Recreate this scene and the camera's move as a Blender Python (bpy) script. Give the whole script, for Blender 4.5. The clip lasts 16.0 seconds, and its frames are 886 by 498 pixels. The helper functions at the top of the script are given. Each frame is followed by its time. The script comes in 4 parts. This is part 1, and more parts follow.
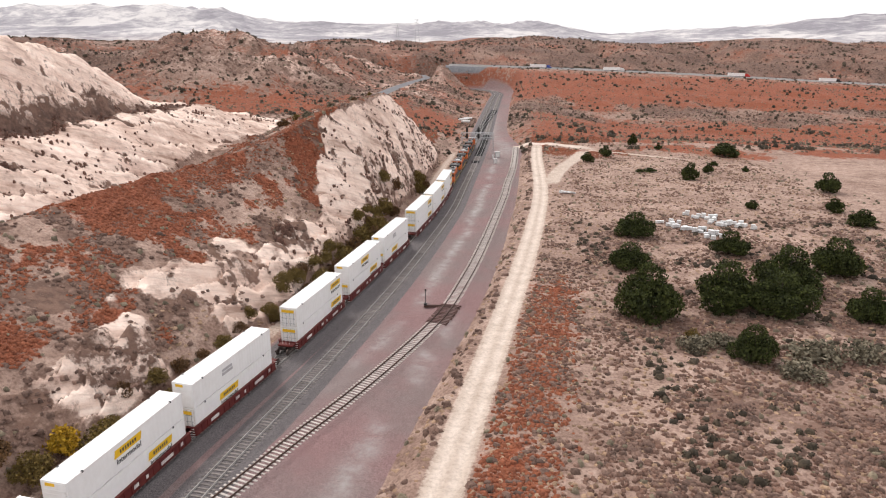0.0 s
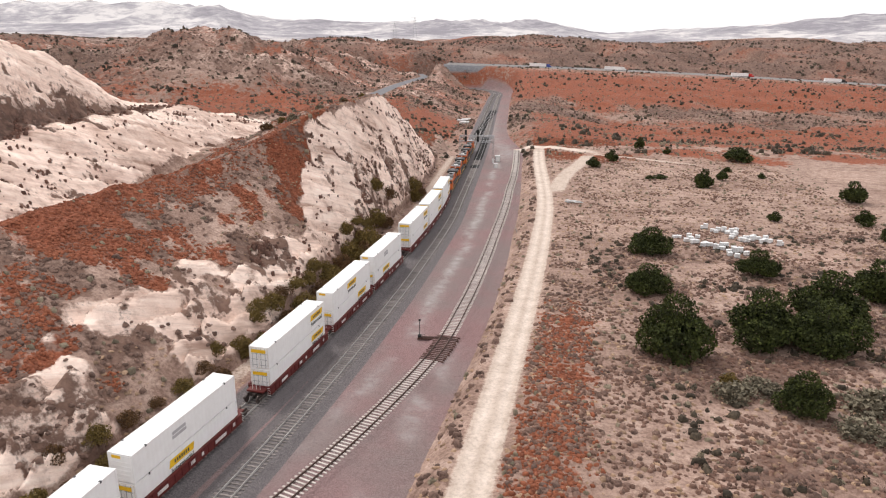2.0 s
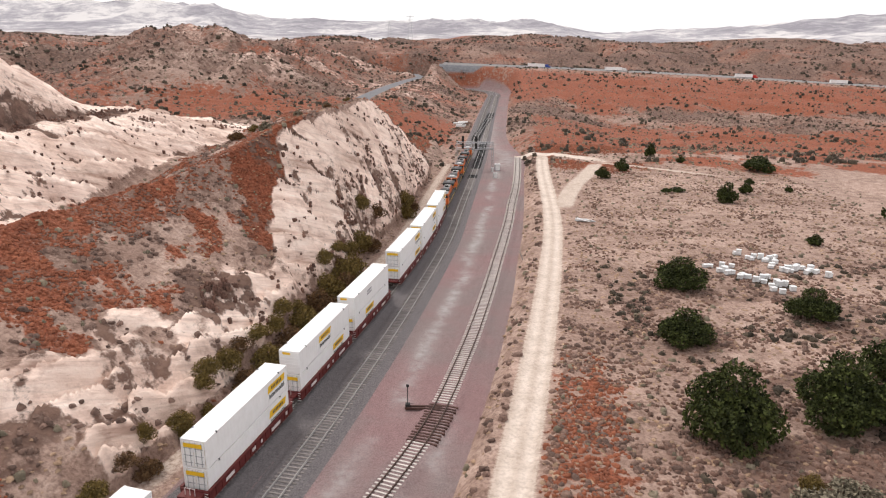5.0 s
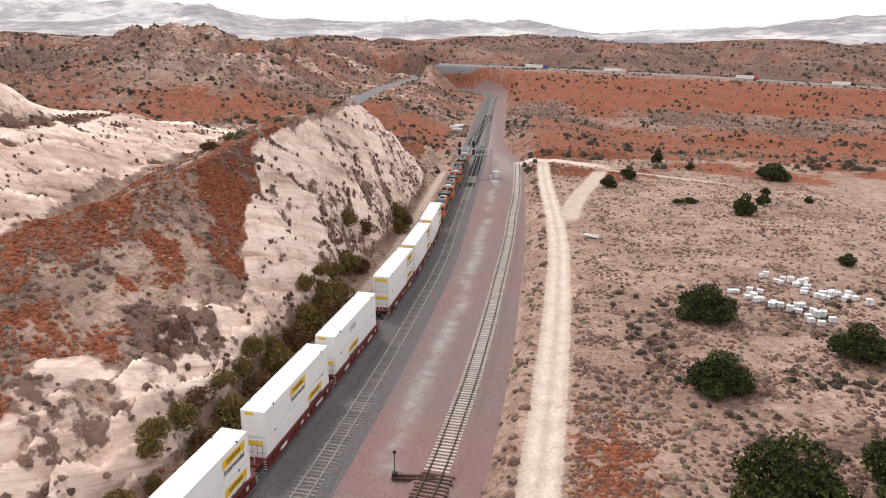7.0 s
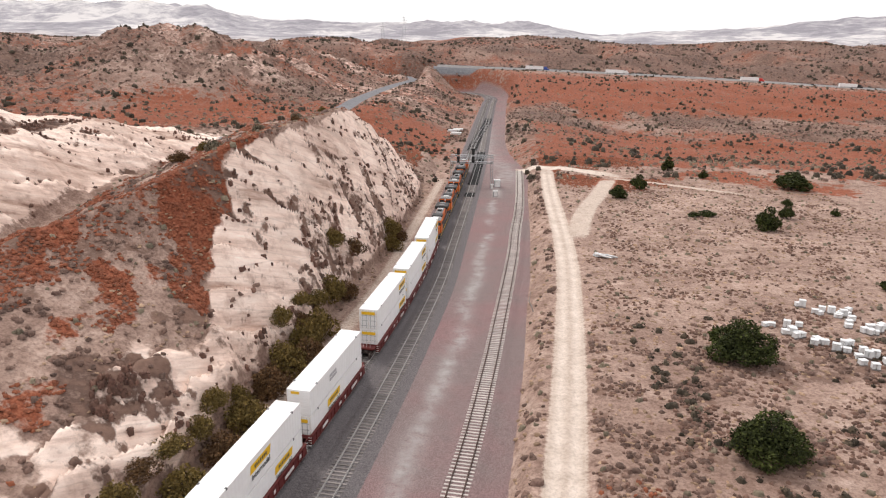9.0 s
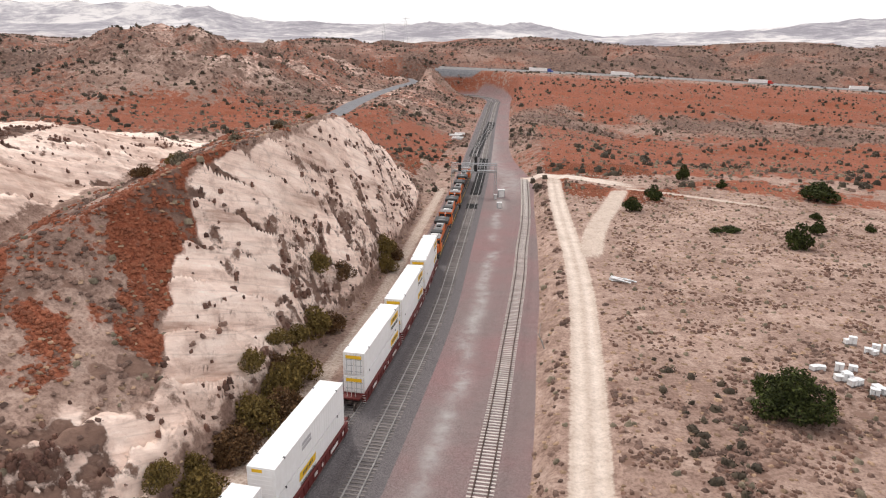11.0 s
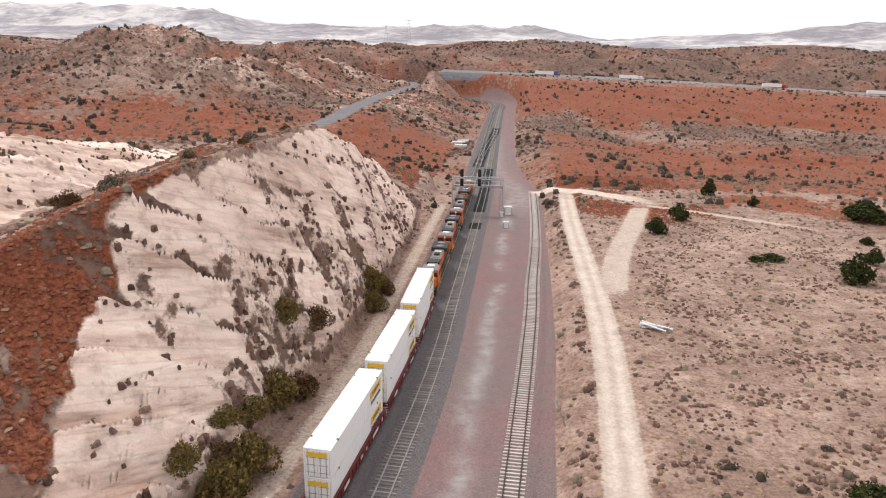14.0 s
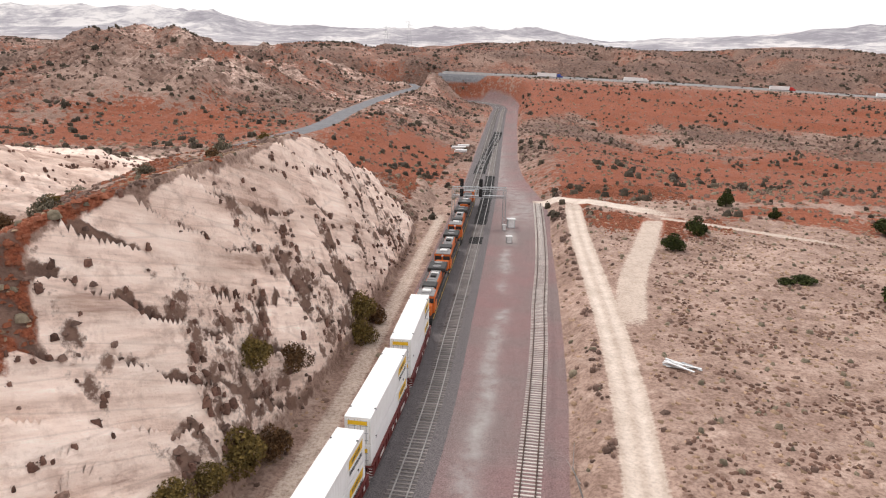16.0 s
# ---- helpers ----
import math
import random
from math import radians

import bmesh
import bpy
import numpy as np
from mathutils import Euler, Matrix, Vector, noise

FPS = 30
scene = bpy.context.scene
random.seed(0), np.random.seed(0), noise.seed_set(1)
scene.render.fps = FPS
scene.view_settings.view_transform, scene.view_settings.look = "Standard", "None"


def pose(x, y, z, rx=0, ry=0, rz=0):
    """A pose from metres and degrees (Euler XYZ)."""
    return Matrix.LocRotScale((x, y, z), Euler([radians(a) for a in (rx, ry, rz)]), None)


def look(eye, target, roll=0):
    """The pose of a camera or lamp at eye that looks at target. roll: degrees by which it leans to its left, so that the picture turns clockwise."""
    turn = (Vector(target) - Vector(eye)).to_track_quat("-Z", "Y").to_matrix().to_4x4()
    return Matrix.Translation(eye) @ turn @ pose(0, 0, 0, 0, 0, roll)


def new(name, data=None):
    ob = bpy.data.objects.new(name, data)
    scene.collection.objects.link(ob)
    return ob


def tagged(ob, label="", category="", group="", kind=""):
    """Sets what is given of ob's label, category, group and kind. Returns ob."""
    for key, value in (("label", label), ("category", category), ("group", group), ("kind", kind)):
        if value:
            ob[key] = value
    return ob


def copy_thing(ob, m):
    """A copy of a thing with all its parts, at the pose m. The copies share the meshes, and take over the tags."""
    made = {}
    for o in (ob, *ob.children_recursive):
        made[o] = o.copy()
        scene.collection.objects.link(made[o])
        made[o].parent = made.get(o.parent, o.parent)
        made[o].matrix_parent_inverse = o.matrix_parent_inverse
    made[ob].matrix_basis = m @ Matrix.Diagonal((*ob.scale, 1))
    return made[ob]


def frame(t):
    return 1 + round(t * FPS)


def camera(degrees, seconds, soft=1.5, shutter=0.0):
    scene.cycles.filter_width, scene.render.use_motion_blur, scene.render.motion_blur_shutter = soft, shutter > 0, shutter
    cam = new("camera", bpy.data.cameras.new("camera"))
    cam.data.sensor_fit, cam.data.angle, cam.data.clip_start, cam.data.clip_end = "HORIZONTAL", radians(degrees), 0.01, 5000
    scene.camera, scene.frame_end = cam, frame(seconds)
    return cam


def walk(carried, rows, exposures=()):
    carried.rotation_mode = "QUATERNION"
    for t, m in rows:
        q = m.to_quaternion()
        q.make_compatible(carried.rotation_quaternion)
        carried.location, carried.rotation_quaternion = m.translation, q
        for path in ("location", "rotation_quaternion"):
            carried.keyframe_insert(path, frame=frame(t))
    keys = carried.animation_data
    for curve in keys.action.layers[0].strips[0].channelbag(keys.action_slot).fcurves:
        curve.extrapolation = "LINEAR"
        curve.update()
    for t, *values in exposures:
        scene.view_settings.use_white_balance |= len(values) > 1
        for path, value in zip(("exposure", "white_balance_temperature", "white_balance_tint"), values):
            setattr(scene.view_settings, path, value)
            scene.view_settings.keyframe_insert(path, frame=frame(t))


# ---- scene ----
cam = camera(65.5, 16.0, soft=1.15)
# seconds, eye x y z, yaw, pitch, roll
PATH = [
    (0.0, 3.137, -8.572, 39.045, 2.754, -16.430, 0.123),
    (0.5, 3.007, -5.036, 38.986, 2.661, -16.464, 0.181),
    (1.0, 2.872, -1.528, 38.933, 2.608, -16.493, 0.235),
    (1.5, 2.734, 1.957, 38.886, 2.574, -16.517, 0.283),
    (2.0, 2.595, 5.425, 38.842, 2.545, -16.537, 0.327),
    (2.5, 2.457, 8.879, 38.802, 2.510, -16.553, 0.366),
    (3.0, 2.323, 12.324, 38.764, 2.465, -16.564, 0.401),
    (3.5, 2.194, 15.763, 38.727, 2.407, -16.571, 0.433),
    (4.0, 2.072, 19.199, 38.692, 2.337, -16.575, 0.461),
    (4.5, 1.957, 22.635, 38.657, 2.256, -16.574, 0.485),
    (5.0, 1.851, 26.072, 38.622, 2.169, -16.570, 0.507),
    (5.5, 1.755, 29.513, 38.586, 2.080, -16.562, 0.527),
    (6.0, 1.669, 32.959, 38.548, 1.994, -16.551, 0.544),
    (6.5, 1.594, 36.410, 38.509, 1.915, -16.537, 0.559),
    (7.0, 1.531, 39.866, 38.468, 1.848, -16.520, 0.572),
    (7.5, 1.479, 43.327, 38.425, 1.796, -16.500, 0.584),
    (8.0, 1.440, 46.792, 38.379, 1.762, -16.477, 0.595),
    (8.5, 1.411, 50.261, 38.331, 1.747, -16.452, 0.605),
    (9.0, 1.394, 53.731, 38.279, 1.751, -16.425, 0.615),
    (9.5, 1.387, 57.200, 38.225, 1.773, -16.396, 0.624),
    (10.0, 1.390, 60.666, 38.169, 1.812, -16.365, 0.633),
    (10.5, 1.403, 64.126, 38.109, 1.863, -16.333, 0.643),
    (11.0, 1.423, 67.575, 38.047, 1.925, -16.299, 0.653),
    (11.5, 1.449, 71.011, 37.983, 1.991, -16.264, 0.665),
    (12.0, 1.481, 74.428, 37.916, 2.057, -16.229, 0.677),
    (12.5, 1.516, 77.821, 37.848, 2.119, -16.193, 0.691),
    (13.0, 1.553, 81.185, 37.779, 2.172, -16.156, 0.707),
    (13.5, 1.589, 84.514, 37.709, 2.215, -16.120, 0.726),
    (14.0, 1.623, 87.801, 37.638, 2.245, -16.083, 0.746),
    (14.5, 1.652, 91.041, 37.568, 2.265, -16.047, 0.769),
    (15.0, 1.674, 94.224, 37.499, 2.278, -16.012, 0.796),
    (15.5, 1.685, 97.345, 37.431, 2.294, -15.978, 0.825),
    (16.0, 1.683, 100.393, 37.366, 2.325, -15.945, 0.858),
]
walk(cam, [(t, pose(x, y, z, 90 + pitch, 0, yaw) @ pose(0, 0, 0, 0, 0, roll)) for t, x, y, z, yaw, pitch, roll in PATH])

# ---- light: a bright overcast sky with a weak, wide sun ahead and to one side ----
SUN_EL, SUN_AZ = radians(52), radians(-40)
world = bpy.data.worlds.new("overcast_sky")
scene.world = world
world.use_nodes = True
wn, wl = world.node_tree.nodes, world.node_tree.links
wn.clear()
sky = wn.new("ShaderNodeTexSky")
sky.sky_type, sky.sun_disc, sky.sun_elevation, sky.sun_rotation = "NISHITA", False, SUN_EL, SUN_AZ
sky.dust_density, sky.air_density = 4.0, 1.0
clear = wn.new("ShaderNodeVectorMath")
clear.operation = "SCALE"
clear.inputs["Scale"].default_value = 0.1
wl.new(sky.outputs[0], clear.inputs[0])
cloud = wn.new("ShaderNodeMix")
cloud.data_type = "RGBA"
cloud.inputs[0].default_value = 0.86
cloud.inputs[7].default_value = (1.0, 0.975, 0.982, 1)
wl.new(clear.outputs[0], cloud.inputs[6])
back = wn.new("ShaderNodeBackground")
back.inputs["Strength"].default_value = 1.0
wl.new(cloud.outputs[2], back.inputs["Color"])
wl.new(back.outputs[0], wn.new("ShaderNodeOutputWorld").inputs["Surface"])
sun = new("sun", bpy.data.lights.new("sun", "SUN"))
sun.data.energy, sun.data.angle, sun.data.color = 1.5, radians(14), (1.0, 0.95, 0.9)
sun.matrix_world = look((400 * math.sin(-SUN_AZ) * -1, 400 * math.cos(SUN_AZ), 400 * math.tan(SUN_EL)), (0, 0, 0))
scene.view_settings.exposure = 0.27


# ---- tools ----
def curve(points):
    """A smooth function through a few (y, value) pairs."""
    ys, vs = [np.array(c, float) for c in zip(*points)]
    slopes = np.gradient(vs, ys)

    def at(y):
        y = np.asarray(y, float)
        i = np.clip(np.searchsorted(ys, y) - 1, 0, len(ys) - 2)
        h = ys[i + 1] - ys[i]
        u = np.clip((y - ys[i]) / h, 0, 1)
        v = (vs[i] * (2 * u**3 - 3 * u**2 + 1) + vs[i + 1] * (3 * u**2 - 2 * u**3)
             + h * (slopes[i] * (u**3 - 2 * u**2 + u) + slopes[i + 1] * (u**3 - u**2)))
        return v + np.minimum(y - ys[0], 0) * slopes[0] + np.maximum(y - ys[-1], 0) * slopes[-1]
    return at


TABLE = np.random.RandomState(7).permutation(4096)
GRAD = np.random.RandomState(8).uniform(0, 2 * np.pi, 4096)


def perlin(x, y, seed=0):
    xi, yi = np.floor(x).astype(int), np.floor(y).astype(int)
    xf, yf = x - xi, y - yi

    def corner(dx, dy):
        g = GRAD[TABLE[(TABLE[(xi + dx + seed * 131) % 4096] + yi + dy) % 4096]]
        return np.cos(g) * (xf - dx) + np.sin(g) * (yf - dy)
    u, v = xf**3 * (xf * (xf * 6 - 15) + 10), yf**3 * (yf * (yf * 6 - 15) + 10)
    a = corner(0, 0) * (1 - u) + corner(1, 0) * u
    b = corner(0, 1) * (1 - u) + corner(1, 1) * u
    return (a * (1 - v) + b * v) * 1.5


def fbm(x, y, size, octaves=4, seed=0, ridged=False):
    total, amp = 0.0, 1.0
    for o in range(octaves):
        n = perlin(x / size * 2**o, y / size * 2**o, seed + o)
        total = total + amp * ((1 - 2 * np.abs(n)) if ridged else n)
        amp *= 0.5
    return total


def step(a, b, v):
    u = np.clip((v - a) / (b - a), 0, 1)
    return u * u * (3 - 2 * u)


def part(name, bm, material, parent=None, label="", smooth=False):
    """Links a bmesh as one mesh object, under a thing or part if one is given."""
    mesh = bpy.data.meshes.new(name)
    bm.to_mesh(mesh)
    bm.free()
    if smooth:
        mesh.shade_smooth()
    mesh.materials.append(material)
    ob = new(name, mesh)
    if parent:
        ob.parent = parent
    return tagged(ob, label)


def raw_mesh(name, verts, faces, material):
    """A mesh from arrays of places and of triangles or quads."""
    mesh = bpy.data.meshes.new(name)
    n = faces.shape[1]
    mesh.vertices.add(len(verts))
    mesh.vertices.foreach_set("co", np.ascontiguousarray(verts, np.float32).ravel())
    mesh.loops.add(faces.size)
    mesh.loops.foreach_set("vertex_index", np.ascontiguousarray(faces, np.int32).ravel())
    mesh.polygons.add(len(faces))
    mesh.polygons.foreach_set("loop_start", np.arange(0, faces.size, n, dtype=np.int32))
    mesh.update(calc_edges=True)
    mesh.materials.append(material)
    return mesh


def box(bm, sx, sy, sz, x=0, y=0, z=0, bevel=0.0, turn=None):
    """A box of that size, centred in x and y, standing on z."""
    m = Matrix.Translation((x, y, z + sz / 2))
    if turn:
        m = m @ turn
    got = bmesh.ops.create_cube(bm, size=1, matrix=m @ Matrix.Diagonal((sx, sy, sz, 1)))
    if bevel:
        edges = list({e for v in got["verts"] for e in v.link_edges})
        bmesh.ops.bevel(bm, geom=edges, offset=bevel, segments=1, affect="EDGES")
    return bm


def rod(bm, a, b, r, r2=None, sides=8):
    a, b = Vector(a), Vector(b)
    d = b - a
    m = Matrix.Translation((a + b) / 2) @ d.to_track_quat("Z", "Y").to_matrix().to_4x4()
    bmesh.ops.create_cone(bm, cap_ends=True, segments=sides, radius1=r, radius2=r if r2 is None else r2, depth=d.length, matrix=m)
    return bm


def empty(name, m, label, category, group=""):
    ob = new(name)
    ob.matrix_basis = m
    return tagged(ob, label, category, group)


# ---- materials ----
def material(name, rough=0.8, metal=0.0):
    m = bpy.data.materials.new(name)
    m.use_nodes = True
    b = m.node_tree.nodes["Principled BSDF"]
    b.inputs["Roughness"].default_value, b.inputs["Metallic"].default_value = rough, metal
    b.inputs["Specular IOR Level"].default_value = 0.3
    return m, m.node_tree.nodes, m.node_tree.links, b


def noise_node(nodes, links, size, detail=5.0, vector=None, rough=0.6):
    n = nodes.new("ShaderNodeTexNoise")
    n.inputs["Scale"].default_value, n.inputs["Detail"].default_value, n.inputs["Roughness"].default_value = 1 / size, detail, rough
    if vector is None:
        vector = nodes.new("ShaderNodeTexCoord").outputs["Object"]
    links.new(vector, n.inputs["Vector"])
    return n.outputs["Fac"]


def ramp(nodes, links, fac, stops):
    r = nodes.new("ShaderNodeValToRGB")
    while len(r.color_ramp.elements) < len(stops):
        r.color_ramp.elements.new(0.5)
    for e, (p, c) in zip(r.color_ramp.elements, stops):
        e.position, e.color = p, (*c, 1) if len(c) == 3 else c
    links.new(fac, r.inputs[0])
    return r.outputs[0]


def mixed(nodes, links, fac, a, b, mode="MIX"):
    n = nodes.new("ShaderNodeMix")
    n.data_type, n.blend_type = "RGBA", mode
    for slot, v in ((0, fac), (6, a), (7, b)):
        if isinstance(v, tuple):
            n.inputs[slot].default_value = (*v, 1)
        elif isinstance(v, (int, float)):
            n.inputs[slot].default_value = v
        else:
            links.new(v, n.inputs[slot])
    return n.outputs[2]


def maths(nodes, links, op, a, b=0.0, c=0.0):
    n = nodes.new("ShaderNodeMath")
    n.operation = op
    for slot, v in enumerate((a, b, c)):
        if isinstance(v, (int, float)):
            n.inputs[slot].default_value = v
        else:
            links.new(v, n.inputs[slot])
    return n.outputs[0]


def bump(nodes, links, bsdf, height, distance, strength=0.6):
    n = nodes.new("ShaderNodeBump")
    n.inputs["Distance"].default_value, n.inputs["Strength"].default_value = distance, strength
    links.new(height, n.inputs["Height"])
    links.new(n.outputs[0], bsdf.inputs["Normal"])


def surface(name, dark, light, size, rough=0.8, metal=0.0, relief=0.0, per="", spread=0.35):
    """A plain material with grain at two scales, and where wanted a tone for each piece (per: Object or Island)."""
    m, n, l, b = material(name, rough, metal)
    fine = noise_node(n, l, size, 6)
    coarse = noise_node(n, l, size * 9, 3)
    both = maths(n, l, "ADD", maths(n, l, "MULTIPLY", fine, 0.6), maths(n, l, "MULTIPLY", coarse, 0.4))
    colour = ramp(n, l, both, [(0.36, dark), (0.64, light)])
    if per:
        if per == "Object":
            tone = n.new("ShaderNodeObjectInfo").outputs["Random"]
        else:
            tone = n.new("ShaderNodeNewGeometry").outputs["Random Per Island"]
        grey = ramp(n, l, tone, [(0.0, (1 - spread,) * 3), (1.0, (1 + spread,) * 3)])
        colour = mixed(n, l, 1.0, colour, grey, "MULTIPLY")
    l.new(colour, b.inputs["Base Color"])
    if relief:
        bump(n, l, b, fine, relief)
    return m

# ---- the lines of the plan: x as a function of y ----
RAIL = -2.2
track_mid = curve([(30, -25.8), (46, -23.3), (54, -21.8), (67, -19.0), (84, -15.5), (109, -11.0), (140, -6.4), (172, -2.5),
                   (195, -0.8), (224, 1.3), (257, 3.6), (297, 6.2), (345, 8.7), (424, 12.7), (584, 21.5), (630, 24), (665, 20), (695, 4), (720, -22), (760, -70)])
gap = curve([(30, 7.6), (62, 7.0), (75, 6.6), (111, 5.9), (140, 4.9), (160, 4.5), (220, 4.3), (700, 4.3)])


def track_train(y):
    return track_mid(y) - gap(y)


track_side = curve([(38, -24.4), (46, -20.9), (57, -16.4), (65, -12.8), (76, -8.3), (93, -2.4), (113, 1.6), (137, 5.2), (160, 8.1),
                    (172, 9.6), (193, 12.0), (204, 13.0), (230, 15.8), (250, 17.5), (276, 19.3), (290, 20.2)])
toe = curve([(30, -10.5), (47, -7.2), (62, -4.0), (83, 0.4), (104, 4.4), (137, 8.8), (159, 10.9), (176, 12.9), (193, 14.4), (219, 16.6), (250, 18.8), (275, 21), (330, 16), (430, 19), (584, 28), (630, 31), (665, 27), (695, 13), (760, -40)])
road_left = curve([(30, -4.4), (45, -1.9), (72, 2.7), (100, 7.5), (131, 12.5), (157, 16.2), (173, 18.2), (190, 19.8), (214, 21.3), (245, 23.1), (278, 25.8)])
cliff_foot = curve([(30, -46), (50, -39), (68, -34), (87, -29), (129, -23), (155, -19.4), (172, -17), (188, -14.5), (216, -12.3), (237, -11), (257, -11.2), (300, -11), (400, -3), (584, 6), (630, 8), (665, 4), (695, -14), (760, -95)])
crest_x = curve([(30, -66), (68, -62), (85, -61), (110, -56), (126, -51), (136, -44), (146, -37.6), (155, -33.2), (162, -30.6), (172, -28.4), (188, -26), (203, -25), (222, -23.4), (238, -21.6), (258, -20), (300, -24), (400, -20)])
crest_z = curve([(30, 12), (68, 14.5), (85, 15.3), (110, 15.8), (126, 16.6), (136, 18.6), (146, 21.6), (155, 24.2), (164, 25), (188, 25.4), (205, 25.2), (222, 20.5), (238, 14.5), (258, 6.5), (280, 1.5), (330, 2), (400, 3)])
cliff_two = curve([(30, -96), (100, -88), (150, -86), (184, -86), (216, -82), (260, -76), (300, -74)])
crest_two = curve([(30, 50), (100, 45), (150, 40), (188, 35), (211, 23), (240, 17), (262, 12.5), (300, 11)])
paved_x = curve([(250, -75), (330, -62), (355, -58), (435, -58), (520, -56), (612, -50), (665, -44.5), (690, -46), (720, -58), (760, -92), (860, -190)])


HIGHWAY = 720.0
highway_z = curve([(-900, 40), (-300, 30), (-40, 20.5), (90, 16.5), (230, 11), (400, 2.5), (700, -9), (3000, -9)])
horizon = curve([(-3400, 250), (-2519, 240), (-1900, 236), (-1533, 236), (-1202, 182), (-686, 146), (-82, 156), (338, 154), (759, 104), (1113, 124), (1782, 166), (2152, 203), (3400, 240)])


def heights(x, y):
    """The ground's height and its cover masks, by place."""
    far = np.hypot(x, y)
    # field beside the road, sinking to the wash and the highway plain
    right = 0.25 * fbm(x, y, 30, 4, 1) + 0.1 * fbm(x, y, 3, 3, 2)
    right = right - 9.5 * step(280, 430, y + 0.25 * x) * step(30, 90, x)
    right = right + 3.2 * np.exp(-(((x - 45) / 24) ** 2 + ((y - 345) / 45) ** 2)) + 2.0 * np.exp(-(((x - 110) / 45) ** 2 + ((y - 285) / 22) ** 2))
    wash = step(300, 420, y) * step(690, 600, y) * step(35, 80, x)
    right = right + (highway_z(x) - right) * step(450, 705, y)
    right = right + wash * 3.2 * np.minimum(fbm(x, y, 55, 4, 3, True) - 0.55, 0.3)
    # the cut hill beside the line
    foot, cx, cz = cliff_foot(y), crest_x(y), crest_z(y)
    u = np.clip((foot - x) / np.maximum(foot - cx, 1), 0, 1)
    lean = 0.72 - 0.12 * step(100, 120, y) + 0.28 * step(128, 150, y)
    face = -2.5 + (cz + 2.5) * u**lean
    valley = 6.0 + 3.0 * step(150, 230, y)
    slope, drop = 0.42 - 0.16 * step(158, 178, y), 0.42 + 0.2 * step(148, 170, y) - 0.3 * step(200, 235, y)
    away = np.maximum(cx - x, 0)
    behind = np.maximum(cz - slope * np.minimum(away, 20) - drop * np.maximum(away - 20, 0), np.minimum(valley, cz))
    hill = np.where(x > cx, face, behind)
    # the second cliff with its bench
    c2, z2 = cliff_two(y), crest_two(y)
    v = c2 - x
    low = np.minimum(20 + 0 * x, z2)
    second = valley + (low - valley) * step(-9, 11, v) ** 0.8 + np.maximum(z2 - low, 0) * step(12, 23, v)
    second = second * step(330, 262, y) + 9 * (1 - step(330, 262, y))
    hill = np.maximum(hill, np.where(v > -10, second, -50))
    # rolling country behind, on the far side of the hills
    roll = 9 + 5.0 * (fbm(x, y * 0.7, 52, 5, 12, True) - 0.3) * step(370, 440, y - 0.2 * x) * step(14, 50, paved_x(y) - x) + 12 * np.maximum(fbm(x, y, 170, 5, 11, True) - 0.35, -0.5) * step(390, 500, y - 0.35 * x) * step(18, 90, paved_x(y) - x)
    for hx, hy, hz, hr in ((-205, 470, 24, 75), (-165, 580, 10, 70), (-150, 690, 10, 70), (-24, 665, 17, 27), (-330, 560, 12, 110), (-330, 380, 14, 90)):
        roll = roll + hz * np.exp(-(((x - hx) / hr) ** 2 + ((y - hy) / hr) ** 2))
    left = hill + (roll - hill) * step(255, 330, y)
    left = np.where(y > 330, roll, left)
    left = np.where(y > 262, np.minimum(left, -2.5 + (left + 2.5) * step(0, 46, foot - x) + 40 * step(300, 262, y)), left)
    # steep faces: thick slabs that dip along the line, brushy grooves between them, gullies below
    near = x > -62
    bed = left + np.where(near, 0.62, 0.36) * y + 2.6 * fbm(x, y, 38, 3, 21) + 0.8 * fbm(x, y, 7, 3, 20)
    edge_in = y + 3.3 * (x + 24) + 11 * fbm(x, y, 14, 5, 25)
    steep = np.maximum(step(0.0, 0.08, u) * step(1.0, 0.93, u) * step(110, 122, edge_in) * step(266, 252, y), step(-9, -5, v) * step(32, 26, v) * step(290, 255, y))
    steep = steep * step(330, 290, y)
    outcrop = step(0.0, 0.05, u) * step(7.6, 5.2, left + 2.6 * fbm(x, y, 13, 3, 26)) * step(50, 62, y) * step(124, 112, edge_in) * (x > -60) * step(-0.62, -0.3, fbm(x, y, 24, 3, 27) + 0.1)
    low = step(0.62, 0.3, u + 0.22 * fbm(x, y, 16, 3, 15)) * near
    # two smooth pale bosses low on the face
    ragged = 0.35 * fbm(x, y, 6, 3, 13)
    boss = np.where(near, np.maximum(step(1.15, 0.75, np.hypot((y - 142) / 12, (left - 6.5) / 5.5) + ragged), step(1.15, 0.75, np.hypot((y - 117) / 8, (left - 3.5) / 3.6) + ragged)), 0)
    low = low * (1 - 0.9 * boss)
    saw = (bed / np.where(near, 6.6, 6.0)) % 1.0
    ledge = np.minimum(step(0.0, 0.24, saw), step(1.0, 0.86, saw))
    depth = (0.35 + 1.7 * step(-0.3, 0.25, fbm(x, y, 22, 3, 28))) * (1 - 0.5 * low)
    left = left + steep * depth * 0.95 * (1.0 * saw * ledge + 0.7 * ledge - 0.9)
    saw2 = (bed / 1.6 + 0.5 * fbm(x, y, 6, 2, 5)) % 1.0
    crease = np.minimum(step(0, 0.2, saw2), step(1, 0.8, saw2))
    creased = step(0.0, 0.5, fbm(x, y, 10, 2, 19))
    left = left + steep * 0.7 * creased * (saw2 * crease - 0.4)
    flutes = fbm(x * 0.3, y, 5.5, 4, 22, True)
